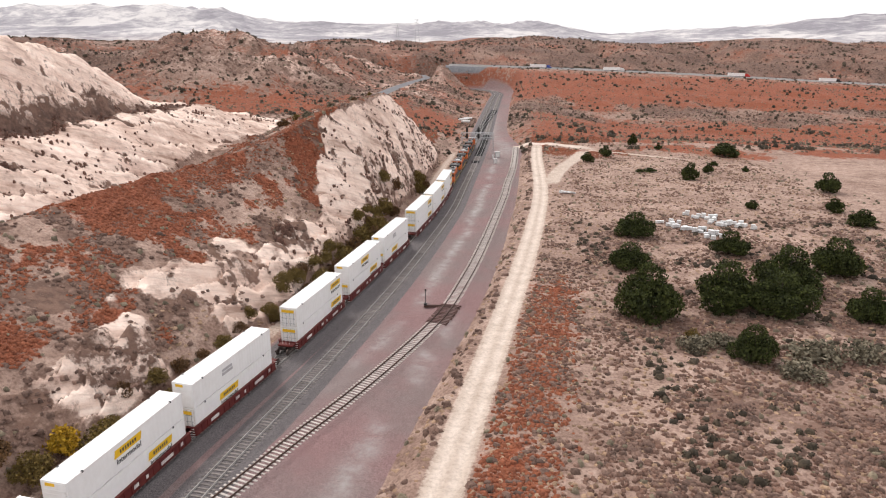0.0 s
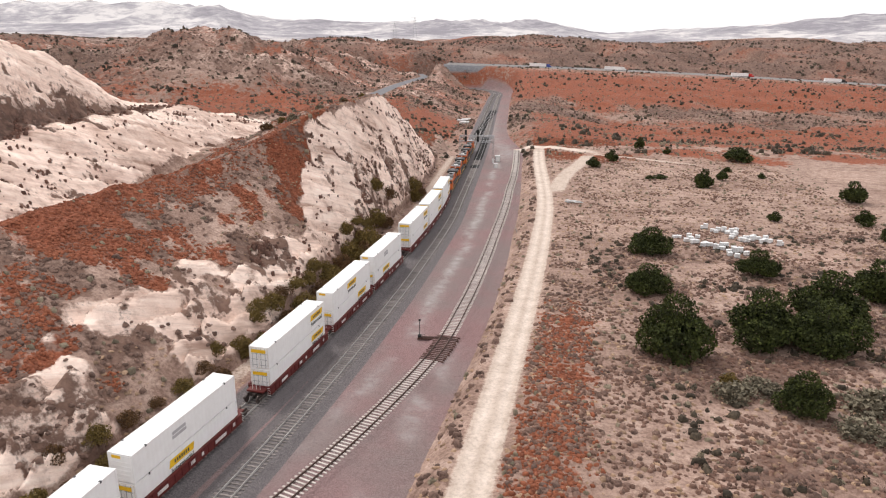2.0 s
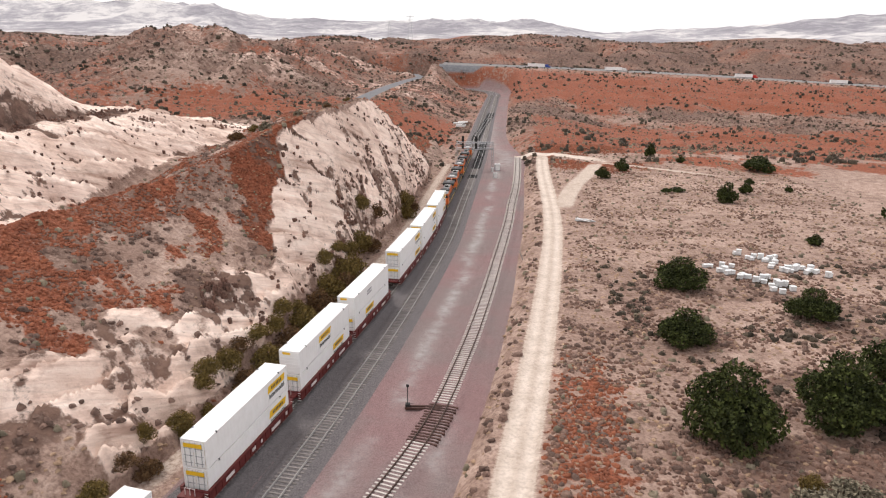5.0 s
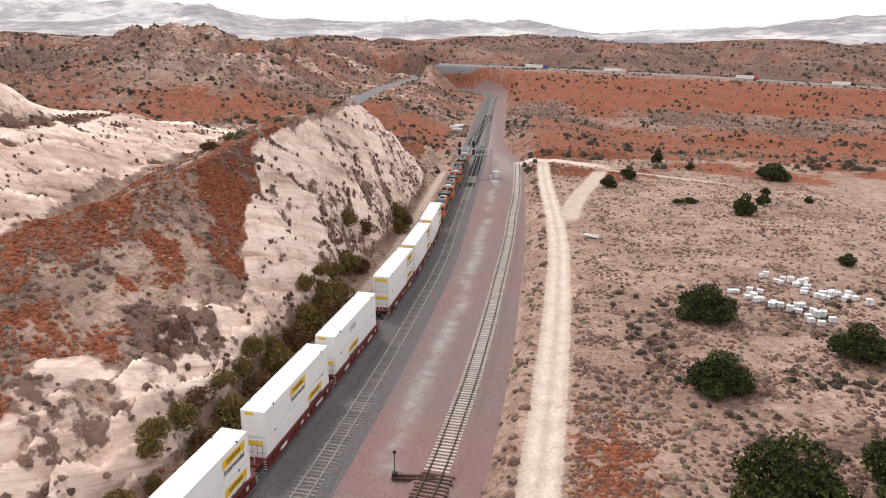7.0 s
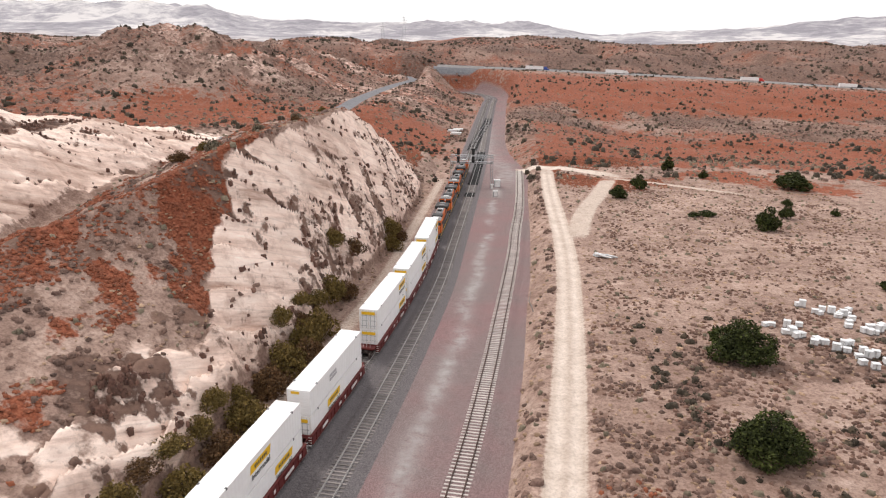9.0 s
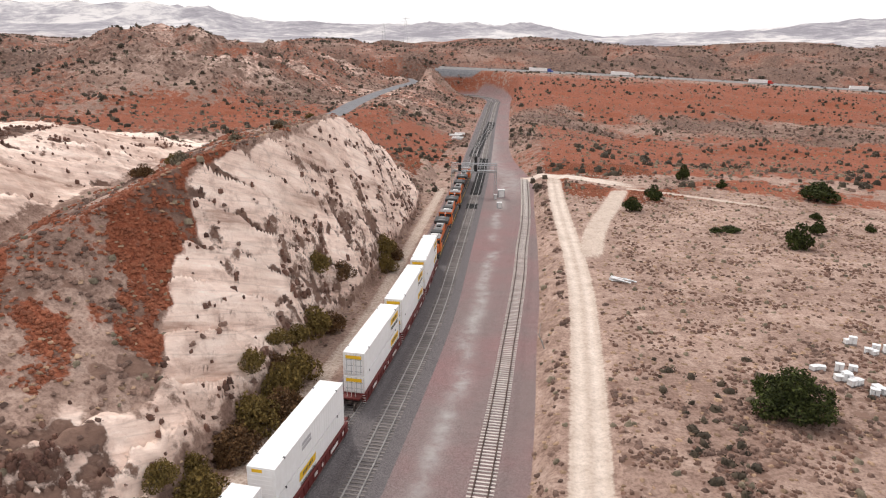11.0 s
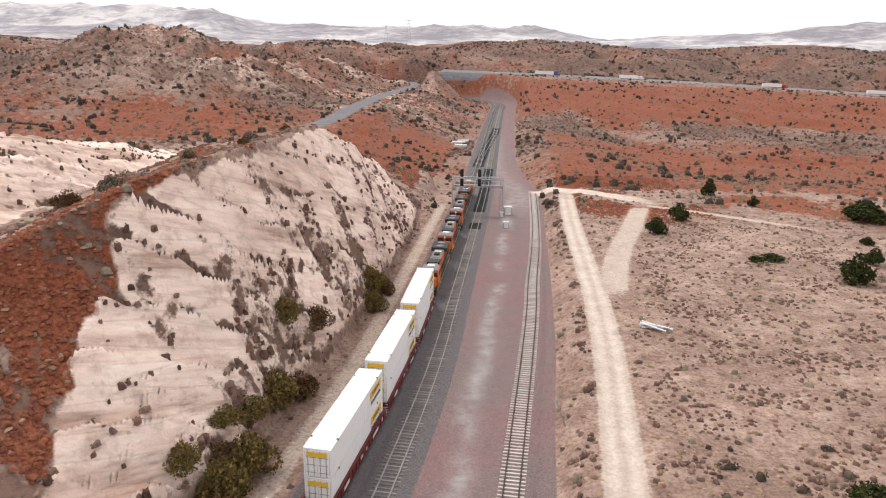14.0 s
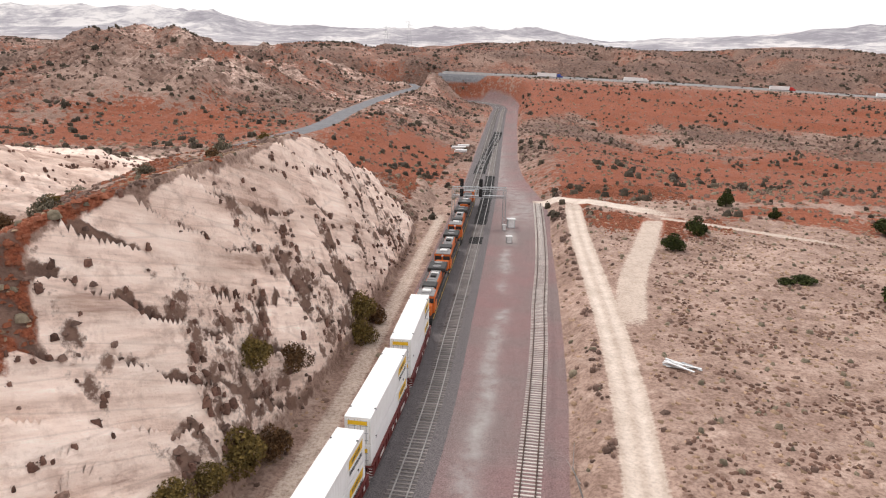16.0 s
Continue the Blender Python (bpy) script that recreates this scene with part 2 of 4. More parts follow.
    left = left + steep * (flutes - 0.5) * (0.15 + 0.95 * low)
    left = left + steep * (1.5 * fbm(x * 0.5, y, 17, 4, 17) + 0.6 * fbm(x, y, 3.2, 4, 18, True) * (0.45 + 0.55 * low) - 0.4)
    layer = (left / 2.3 + 0.3 * y / 8 + 0.5 * fbm(x, y, 8, 3, 29)) % 1.0
    left = left + outcrop * (1.3 * step(0.1, 0.8, layer) - 0.3 + 1.1 * fbm(x, y, 7, 4, 30))
    grass_hill = (1 - steep) * step(-8, -20, x - foot + 12)
    left = left + grass_hill * (1.1 * fbm(x, y, 24, 5, 23) + 0.7 * (fbm(x, y, 10, 4, 24, True) - 1.0))
    # the railway's bench, its bank and the dirt road
    kx, rl = toe(y), road_left(y)
    bench = -2.72 + 0.05 * fbm(x, y, 4, 3, 31)
    for line, ends in ((track_mid, 4000), (track_train, 4000), (track_side, 291)):
        d = np.abs(x - line(y))
        bench = np.maximum(bench, np.where(y < ends, -2.44 - 0.45 * np.maximum(d - 1.75, 0), -9))
    rise = step(0, 1, (x - kx) / np.maximum(rl - 0.6 - kx, 1.0))
    bank = bench + (-0.35 - bench) * rise + 0.42 * rise * (1 - rise) * 4 * (fbm(x, y, 3.2, 4, 32) + 0.35 * fbm(x, y * 0.35, 1.6, 3, 36))
    junction = step(300, 265, y)
    on_road = np.exp(-(((x - rl - 2.2) / 2.3) ** 4)) * junction
    bank = bank * (1 - on_road) + on_road * (-0.38 + 0.06 * np.cos((x - rl - 2.3) * 3.1))
    side = step(rl + 3, rl + 6.5, x) * junction + step(kx + 1, kx + 14, x) * (1 - junction)
    z = bank * (1 - side) + right * side
    low_side = step(foot + 3.5, foot - 0.5, x)
    z = z * (1 - low_side) + np.maximum(left, z * low_side - 3) * low_side
    # ground by the left-hand road and the highway made level
    pv = np.exp(-(((x - paved_x(y)) / 9) ** 4)) * step(240, 300, y) * step(900, 850, y)
    z = z * (1 - pv) + 9.6 * pv
    hw = np.exp(-(((y - HIGHWAY - 7) / 16) ** 4)) * step(-60, -28, x)
    z = z * (1 - hw) + highway_z(x) * hw
    # hills past the highway and the mountains on the horizon
    past = y - HIGHWAY - 22
    crag = 0.8 * fbm(x, y * 0.6, 190, 2, 41, True) + 0.8 * fbm(x, y * 0.7, 90, 6, 44, True)
    rise_to = 25 + 5 * np.sin(x / 120 + 1.0) + 9 * fbm(x, y * 0.3, 190, 3, 45) + 12 * np.exp(-(((x - 560) / 170) ** 2)) + 9 * np.exp(-(((x + 60) / 160) ** 2))
    hills = highway_z(x) + (rise_to - highway_z(x)) * step(0, 260, past) ** 0.8 + step(0, 90, past) * 17 * np.clip(crag - 0.55, -1.3, 0.8) * step(2600, 1500, y)
    z = np.where(past > 0, z * step(40, 0, past) + hills * (1 - step(40, 0, past)), z)
    west = step(260, 640, -x) * step(330, 900, y) * (past <= 0)
    z = z + west * (9 + 13 * (fbm(x, y, 240, 6, 42, True) - 0.2)) * step(0, -260, past)
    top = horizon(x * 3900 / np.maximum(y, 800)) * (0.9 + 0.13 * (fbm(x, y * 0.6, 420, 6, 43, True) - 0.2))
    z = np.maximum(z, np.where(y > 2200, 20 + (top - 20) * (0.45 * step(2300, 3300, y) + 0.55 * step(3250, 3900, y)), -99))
    # cover: red brush, bare rock, gravel / pale way, dark ballast, asphalt
    patch = fbm(x, y, 26, 5, 51)
    red_left = np.where(x < foot, step(-0.3, 0.35, patch + 0.5 * fbm(x, y, 5, 3, 57) + 0.22 - 0.9 * steep - 0.7 * outcrop - 0.9 * step(0.42, 0.1, u)), 0)
    ridge_red = np.exp(-(((x - cx + 1) / 9) ** 2)) * step(70, 100, y) * step(168, 148, y)
    streak = fbm(x * 0.8 + y * 0.35, y * 0.45, 13, 4, 58)
    red_left = np.clip(red_left * (0.72 + 0.8 * streak - 0.4 * step(158, 175, y)) + 0.42 * ridge_red * (1 - steep), 0, 1)
    roadside = 0.55 * np.exp(-(((x - rl - 9) / 5.5) ** 2)) * step(122, 92, y)
    red_right = np.where(x > rl, np.maximum(roadside * step(-0.5, 0.2, patch), step(246, 284, y + 0.12 * x + 14 * patch) * step(-0.55, 0.1, patch)), 0)
    far_patch = fbm(x, y, 95, 6, 53)
    blend = step(270, 330, y)
    red = np.maximum(red_left, red_right) * (1 - blend) + np.clip(0.54 + 0.06 * (x < 0) + 0.42 * far_patch, 0.05, 0.95) * blend
    plain = step(20, 45, x) * step(278, 305, y + 0.1 * x)
    band = step(0, 60, y - 415 - 18 * patch) * step(540, 500, y + 20 * patch)
    red = red * (1 - plain) + plain * np.clip(0.97 + 0.2 * patch - 0.5 * band - 0.5 * step(640, 680, y), 0, 0.98)
    gully = fbm(x, y * 0.7, 52, 5, 12, True)
    folds = np.where(past > 0, crag * 0.75, gully)
    red = np.where((past > 0) | (x < -30) & (y > 400), red - 0.25 * step(0.3, -0.2, folds) + 0.12 * (past > 0), red)
    meadow = np.maximum(np.exp(-(((x + 112) / 48) ** 4 + ((y - 345) / 46) ** 4)), np.exp(-(((x + 25) / 30) ** 4 + ((y - 350) / 50) ** 4)) * (x < foot))
    red = np.maximum(red, meadow)
    # brush and soil in grooves and creases, darkened to hold their shade too
    dirt_and_shade = np.clip(1.0 * step(1.0, 0.4, ledge) * (0.5 + 0.5 * step(0.3, 0.7, depth)) * step(-0.5, 0.05, fbm(x, y, 4, 4, 14)) + 0.6 * near * step(130, 113, edge_in) * step(-0.2, 0.3, fbm(x, y, 5, 4, 12)) + np.where(near, 0.34, 0.25) * step(0.35, -0.1, flutes) * (0.25 + 0.75 * low) + 0.4 * creased * step(0.5, 0.1, crease), 0, 1)
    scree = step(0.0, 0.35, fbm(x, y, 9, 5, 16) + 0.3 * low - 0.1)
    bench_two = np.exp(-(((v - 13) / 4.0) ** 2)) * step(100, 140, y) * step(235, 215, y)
    dirt_and_shade = np.maximum(np.maximum(dirt_and_shade, 0.6 * scree * np.where(near, 1, 0.6)) * (1 - 0.9 * boss), bench_two)
    rock = np.maximum(steep * (1 - 0.5 * dirt_and_shade), outcrop * (1 - 0.55 * step(0.16, 0.06, layer)))
    rock = np.maximum(rock, step(0.55, 0.95, fbm(x, y, 60, 5, 52, True)) * step(360, 440, y) * step(60, -40, x) * 0.46)
    gravel = step(track_train(y) - 4.6, track_train(y) - 3.4, x) * step(712, 700, y) * step(0.22, 0.02, rise) * (1 - side)
    way = on_road * (1 - 0.3 * np.exp(-(((x - rl - 2.2) / 0.55) ** 2)))
    spur_x = curve([(188, 24.0), (200, 26.5), (215, 30), (235, 36.5), (258, 44)])
    way = np.maximum(way, 0.7 * step(4.2, 1.4, np.abs(x - spur_x(y))) * step(186, 200, y) * step(266, 256, y))
    way = np.maximum(way, step(4.2, 2.4, np.abs(y - 282 + 0.75 * (x - 28))) * step(17, 21, x) * step(58, 40, x))
    way = np.maximum(way, 0.62 * step(2.0, 1.2, np.abs(y - 260 + 0.65 * (x - 50))) * step(44, 48, x) * step(95, 70, x))
    pale_strip = np.exp(-(((x - toe(y) + 5) / 3.5) ** 2)) * step(250, 280, y) * step(480, 380, y)
    path = track_train(y) - 6.3
    way = np.maximum(way, 0.58 * np.exp(-(((x - path) / 1.7) ** 4)) * step(60, 90, y) * step(290, 265, y) * (x > foot + 0.5))
    dark = np.zeros_like(x)
    for line, ends, width in ((track_mid, 4000, 2.6), (track_train, 4000, 3.4), (track_side, 0, 1.4)):
        dark = np.maximum(dark, step(width + 0.6, width - 0.3, np.abs(x - line(y))) * (y < min(ends, 700)))
    paved = np.exp(-(((x - paved_x(y)) / 4.6) ** 6)) * step(250, 280, y) * step(760, 730, y)
    paved = np.maximum(paved, step(12.5, 11.5, np.abs(y - HIGHWAY - 8)) * step(-34, -26, x))
    grey = np.exp(-(((x - (track_side(y) * 0.52 + track_mid(y) * 0.48) - 1.5 * fbm(x * 0, y, 22, 3, 61)) / 1.2) ** 2)) * step(60, 90, y) * (y < 282) * step(-0.5, 0.3, fbm(x, y, 13, 3, 62) + 0.15)
    grey = grey + 0.7 * pale_strip
    grey = grey + np.exp(-(((x - toe(y) + 3) / 1.6) ** 2)) * step(115, 80, y) * 0.9 * step(-0.4, 0.3, fbm(x, y, 12, 3, 63) + 0.1)
    # share of the haze-coloured mountain tone, growing with distance
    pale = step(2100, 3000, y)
    # gully brush thickened by the folds, so its dark colour also stands for shade
    chaparral_and_shade = np.clip(0.40 + 0.05 * plain + 0.14 * (past > 0) + 0.3 * fbm(x, y, 70, 5, 54) + 0.42 * step(0.55, -0.1, folds) * ((past > 0) | (x < -30)), 0, 1) * step(255, 330, y) + (0.4 + 0.2 * step(150, 110, y) * step(24, 34, x)) * step(230, 120, y) * (x > rl + 5) * step(-0.35, 0.3, fbm(x, y, 13, 4, 55)) + 0.08 * plain * band
    chaparral_and_shade = np.maximum(chaparral_and_shade, 0.56 * (x < foot) * (1 - steep) * step(-0.3, 0.25, fbm(x, y, 9, 4, 56)))
    # steep faces take the groove brush together with its painted shade
    chaparral_and_shade = np.maximum(chaparral_and_shade * (1 - 0.85 * meadow) * (1 - 0.55 * plain * (1 - band) * (past <= 0)), steep * dirt_and_shade * 0.8)
    grey = np.where(gravel > 0.3, grey, chaparral_and_shade)
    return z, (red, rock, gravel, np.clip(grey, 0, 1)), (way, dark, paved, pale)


def spread(fine, near, ratio, end):
    """Steps that are fine up to near, then grow to end."""
    at, size = [near], fine
    while at[-1] < end:
        size += ratio * size
        at.append(at[-1] + size)
    return at


def ground_material():
    m, n, l, b = material("dry_ground", 0.95)
    obj = n.new("ShaderNodeTexCoord").outputs["Object"]

    def mask(name):
        a = n.new("ShaderNodeAttribute")
        a.attribute_name = name
        s = n.new("ShaderNodeSeparateColor")
        l.new(a.outputs["Color"], s.inputs[0])
        return [*s.outputs, a.outputs["Alpha"]]
    red, rock, gravel, grey = mask("cover")
    way, dark, paved, pale = mask("ways")
    huge = noise_node(n, l, 140, 6, obj)
    big = noise_node(n, l, 18, 6, obj)
    mid = noise_node(n, l, 2.6, 6, obj, 0.65)
    small = noise_node(n, l, 0.45, 5, obj, 0.7)
    grit = noise_node(n, l, 0.12, 3, obj, 0.7)

    def edge(fac, amount, texture):
        """A mask with its edge broken up by a texture."""
        v = maths(n, l, "ADD", fac, maths(n, l, "MULTIPLY", maths(n, l, "SUBTRACT", texture, 0.5), amount))
        r = n.new("ShaderNodeMapRange")
        r.interpolation_type = "SMOOTHSTEP"
        r.inputs["From Min"].default_value, r.inputs["From Max"].default_value = 0.36, 0.64
        l.new(v, r.inputs[0])
        return r.outputs[0]
    soil = ramp(n, l, mid, [(0.3, (0.24, 0.158, 0.127)), (0.5, (0.36, 0.255, 0.208)), (0.7, (0.5, 0.385, 0.325))])
    litter = ramp(n, l, small, [(0.38, (0.55, 0.48, 0.45)), (0.56, (1.08, 1.05, 1.03))])
    soil = mixed(n, l, 0.75, soil, litter, "MULTIPLY")
    soil = mixed(n, l, 0.6, soil, ramp(n, l, big, [(0.36, (0.66, 0.58, 0.55)), (0.5, (0.98, 0.96, 0.95)), (0.62, (1.3, 1.3, 1.3))]), "MULTIPLY")
    brush = ramp(n, l, small, [(0.3, (0.085, 0.027, 0.017)), (0.5, (0.25, 0.073, 0.036)), (0.7, (0.34, 0.14, 0.082))])
    brush = mixed(n, l, 0.5, brush, ramp(n, l, big, [(0.3, (0.8, 0.85, 0.9)), (0.7, (1.2, 1.1, 1.0))]), "MULTIPLY")
    both = maths(n, l, 'ADD', maths(n, l, 'MULTIPLY', mid, 0.7), maths(n, l, 'MULTIPLY', big, 0.3))
    col = mixed(n, l, edge(red, 3.2, both), soil, brush)
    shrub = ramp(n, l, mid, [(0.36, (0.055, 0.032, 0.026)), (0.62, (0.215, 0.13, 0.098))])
    # rock with tilted layers
    joined = n.new("ShaderNodeCombineXYZ")
    for slot, way_of in enumerate(((0.13, 0, 0), (0, 0.12, -0.045), (0, 0.36, 0.93))):
        dot = n.new("ShaderNodeVectorMath")
        dot.operation = "DOT_PRODUCT"
        dot.inputs[1].default_value = way_of
        l.new(obj, dot.inputs[0])
        l.new(dot.outputs["Value"], joined.inputs[slot])
    layers = noise_node(n, l, 1.3, 8, joined.outputs[0], 0.68)
    stone = ramp(n, l, layers, [(0.27, (0.36, 0.25, 0.21)), (0.38, (0.64, 0.50, 0.43)), (0.48, (0.76, 0.62, 0.54)), (0.62, (0.85, 0.735, 0.655))])
    bands = noise_node(n, l, 4.2, 6, joined.outputs[0], 0.6)
    stone = mixed(n, l, 0.85, stone, ramp(n, l, bands, [(0.33, (0.5, 0.41, 0.37)), (0.40, (0.9, 0.86, 0.84)), (0.55, (1.12, 1.11, 1.1))]), "MULTIPLY")
    stone = mixed(n, l, 0.7, stone, ramp(n, l, big, [(0.36, (0.78, 0.69, 0.65)), (0.53, (1.14, 1.11, 1.1))]), "MULTIPLY")
    stone = mixed(n, l, 0.5, stone, ramp(n, l, mid, [(0.34, (0.6, 0.49, 0.45)), (0.47, (1.1, 1.08, 1.07))]), "MULTIPLY")
    crack = n.new("ShaderNodeTexVoronoi")
    crack.feature, crack.inputs["Scale"].default_value = "DISTANCE_TO_EDGE", 0.55
    warp = mixed(n, l, 0.12, joined.outputs[0], n.new("ShaderNodeTexNoise").outputs["Color"])
    l.new(warp, crack.inputs["Vector"])
    split = ramp(n, l, crack.outputs["Distance"], [(0.0, (0.3, 0.25, 0.23)), (0.05, (1, 1, 1))])
    stone = mixed(n, l, maths(n, l, "MULTIPLY", big, 0.4), stone, split, "MULTIPLY")
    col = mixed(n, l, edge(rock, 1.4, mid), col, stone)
    # brush colour, which on the rock also paints the grooves' shade
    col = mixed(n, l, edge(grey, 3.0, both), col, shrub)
    stones = ramp(n, l, grit, [(0.35, (0.14, 0.098, 0.098)), (0.65, (0.30, 0.225, 0.215))])
    stones = mixed(n, l, 0.7, stones, ramp(n, l, big, [(0.38, (1.12, 0.86, 0.88)), (0.6, (0.92, 0.96, 0.95))]), "MULTIPLY")
    stones = mixed(n, l, maths(n, l, 'MULTIPLY', grey, ramp(n, l, both, [(0.4, (0.15, 0.15, 0.15)), (0.6, (1, 1, 1))])), stones, (0.37, 0.34, 0.325))
    col = mixed(n, l, edge(gravel, 0.5, mid), col, stones)
    col = mixed(n, l, edge(dark, 0.35, small), col, ramp(n, l, grit, [(0.35, (0.075, 0.066, 0.069)), (0.65, (0.2, 0.178, 0.178))]))
    track = ramp(n, l, mid, [(0.3, (0.54, 0.455, 0.39)), (0.65, (0.70, 0.61, 0.54))])
    track = mixed(n, l, 0.35, track, litter, "MULTIPLY")
    track = mixed(n, l, 1.0, track, ramp(n, l, way, [(0.72, (0.86, 0.82, 0.79)), (0.95, (1.04, 1.03, 1.02))]), 'MULTIPLY')
    col = mixed(n, l, edge(way, 0.55, small), col, track)
    tar = ramp(n, l, mid, [(0.3, (0.13, 0.13, 0.14)), (0.7, (0.22, 0.22, 0.23))])
    col = mixed(n, l, edge(paved, 0.1, small), col, tar)
    # far mountains: grey-blue haze put into the colour, pale bare slopes, finely gullied
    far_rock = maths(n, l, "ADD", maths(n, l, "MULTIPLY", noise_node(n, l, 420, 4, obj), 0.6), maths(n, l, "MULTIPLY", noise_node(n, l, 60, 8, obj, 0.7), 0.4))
    haze_tone = ramp(n, l, far_rock, [(0.42, (0.25, 0.235, 0.26)), (0.5, (0.38, 0.36, 0.38)), (0.57, (0.62, 0.59, 0.58))])
    col = mixed(n, l, pale, col, haze_tone)
    l.new(col, b.inputs["Base Color"])
    bump(n, l, b, maths(n, l, "ADD", maths(n, l, "MULTIPLY", small, 0.35), maths(n, l, "ADD", mid, maths(n, l, "MULTIPLY", layers, 0.6))), 0.55, 0.85)
    return m


def build_ground():
    xs = np.array([-v for v in spread(0.9, 128, 0.032, 3300)][::-1] + list(np.arange(-127.1, -72, 0.9)) + list(np.arange(-72, -46, 0.55)) + list(np.arange(-46, -10, 0.25)) + list(np.arange(-10, 32, 0.4)) + list(np.arange(32, 42, 0.55)) + list(np.arange(42, 100, 0.9)) + spread(0.9, 100, 0.032, 3300))
    ys = np.array(list(np.arange(-40, 38, 2.0)) + list(np.arange(38, 100, 0.55)) + list(np.arange(100, 262, 0.45)) + list(np.arange(262, 285, 0.55)) + spread(0.55, 285, 0.014, 4700))
    x, y = np.meshgrid(xs, ys)
    z, cover, ways = heights(x, y)
    nx, ny = len(xs), len(ys)
    i = np.arange(nx * ny).reshape(ny, nx)
    faces = np.stack([i[:-1, :-1], i[:-1, 1:], i[1:, 1:], i[1:, :-1]], -1).reshape(-1, 4)
    mesh = raw_mesh("ground", np.stack([x, y, z], -1).reshape(-1, 3), faces, ground_material())
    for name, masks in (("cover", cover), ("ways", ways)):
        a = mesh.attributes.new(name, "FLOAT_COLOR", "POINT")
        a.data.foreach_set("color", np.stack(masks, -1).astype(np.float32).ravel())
    mesh.shade_smooth()
    return tagged(new("ground", mesh), "dry desert ground with red brush, pale cut rock and gravel", "ground", kind="structure")


build_ground()


def ground_at(x, y):
    return float(heights(np.array([float(x)]), np.array([float(y)]))[0][0])

# ---- railway ----
rusty_rail = surface("rusty_rail", (0.05, 0.03, 0.024), (0.12, 0.075, 0.06), 0.3, 0.7)
rail_steel = surface("rail_steel", (0.24, 0.22, 0.21), (0.38, 0.36, 0.345), 0.3, 0.5, 0.2)
concrete_tie = surface("concrete_tie", (0.46, 0.41, 0.375), (0.64, 0.58, 0.54), 0.25, 0.9, per="Object", spread=0.16)
timber_tie = surface("timber_tie", (0.16, 0.14, 0.13), (0.28, 0.25, 0.235), 0.25, 0.9, per="Object", spread=0.3)
brown_timber = surface("brown_timber", (0.045, 0.022, 0.018), (0.10, 0.05, 0.04), 0.2, 0.85, per="Object", spread=0.3)
black_steel = surface("black_steel", (0.015, 0.015, 0.016), (0.045, 0.043, 0.042), 0.2, 0.6, 0.3)
galvanised = surface("galvanised_steel", (0.34, 0.35, 0.36), (0.5, 0.51, 0.52), 0.5, 0.5, 0.6)


def heading(line, y):
    return math.atan2(float(line(y + 0.5) - line(y - 0.5)), 1.0)


def along(line, y0, y1, gap_m):
    """Places every gap_m metres along a line."""
    ys = np.arange(y0, y1, 0.05)
    s = np.concatenate([[0], np.cumsum(np.hypot(np.diff(ys), np.diff(line(ys))))])
    return np.interp(np.arange(0, s[-1], gap_m), s, ys)


def rail_mesh(line, offset, y0, y1):
    ys = np.concatenate([np.arange(y0, min(y1, 300), 1.5), np.arange(300, y1, 5.0), [y1]]) if y1 > 300 else np.concatenate([np.arange(y0, y1, 1.5), [y1]])
    prof = [(-0.08, -0.17), (-0.03, -0.14), (-0.04, 0.0), (0.04, 0.0), (0.03, -0.14), (0.08, -0.17)]
    bm = bmesh.new()
    before = None
    for y in ys:
        a = heading(line, y)
        x = float(line(y))
        c, s = math.cos(a), math.sin(a)
        ring = [bm.verts.new((x + (offset + px) * c, y - (offset + px) * s, RAIL + pz)) for px, pz in prof]
        if before:
            for i in range(len(prof) - 1):
                bm.faces.new((before[i], before[i + 1], ring[i + 1], ring[i]))
        before = ring
    return bm


def tie_mesh(length, width, height, mat, name):
    """A sleeper with sloped shoulders and a lower middle."""
    bm = bmesh.new()
    box(bm, length, width, height)
    for v in bm.verts:
        if v.co.z > height / 2:
            v.co.x *= 0.985
            v.co.y *= 0.8
    mesh = bpy.data.meshes.new(name)
    bm.to_mesh(mesh)
    bm.free()
    mesh.materials.append(mat)
    return mesh


def build_track(line, y0, y1, mat, label, single_from, bare=(), steel=None):
    track = empty("railway_track", Matrix(), label, "railway track", "railway tracks")
    for side in (-0.755, 0.755):
        part("rail", rail_mesh(line, side, y0, y1), steel or rail_steel, track, "rusty brown rail" if steel else "steel rail with a worn bright head")
    mesh = tie_mesh(2.6, 0.26, 0.2, mat, "tie")
    ys = [y for y in along(line, y0, min(y1, 620), 0.61) if not any(a < y < b for a, b in bare)]
    singles = [y for y in ys if y >= single_from][:300]
    chosen = set(singles)
    for y in singles:
        ob = new("tie", mesh)
        ob.parent = track
        ob.matrix_basis = pose(float(line(y)), y, RAIL - 0.37 + random.uniform(-0.008, 0.008), 0, 0, -math.degrees(heading(line, y)) + random.uniform(-0.7, 0.7))
    rest = [y for y in ys if y not in chosen]
    cube = np.array([v.co[:] for v in mesh.vertices])
    quads = np.array([p.vertices[:] for p in mesh.polygons])
    if rest:
        vs, fs = [], []
        for i, y in enumerate(rest):
            a = -heading(line, y)
            c, s = math.cos(a), math.sin(a)
            vs.append(np.stack([cube[:, 0] * c - cube[:, 1] * s + float(line(y)), cube[:, 0] * s + cube[:, 1] * c + y, cube[:, 2] + RAIL - 0.37], -1))
            fs.append(quads + i * len(cube))
        ob = new("far_tie", raw_mesh("far_tie", np.concatenate(vs), np.concatenate(fs), mat))
        ob.parent = track
        tagged(ob, kind="stuff")
    return track


build_track(track_mid, 33, 706, timber_tie, "main line track with weathered grey-brown ties in ballast", 44, bare=((244, 250), (262, 330)))
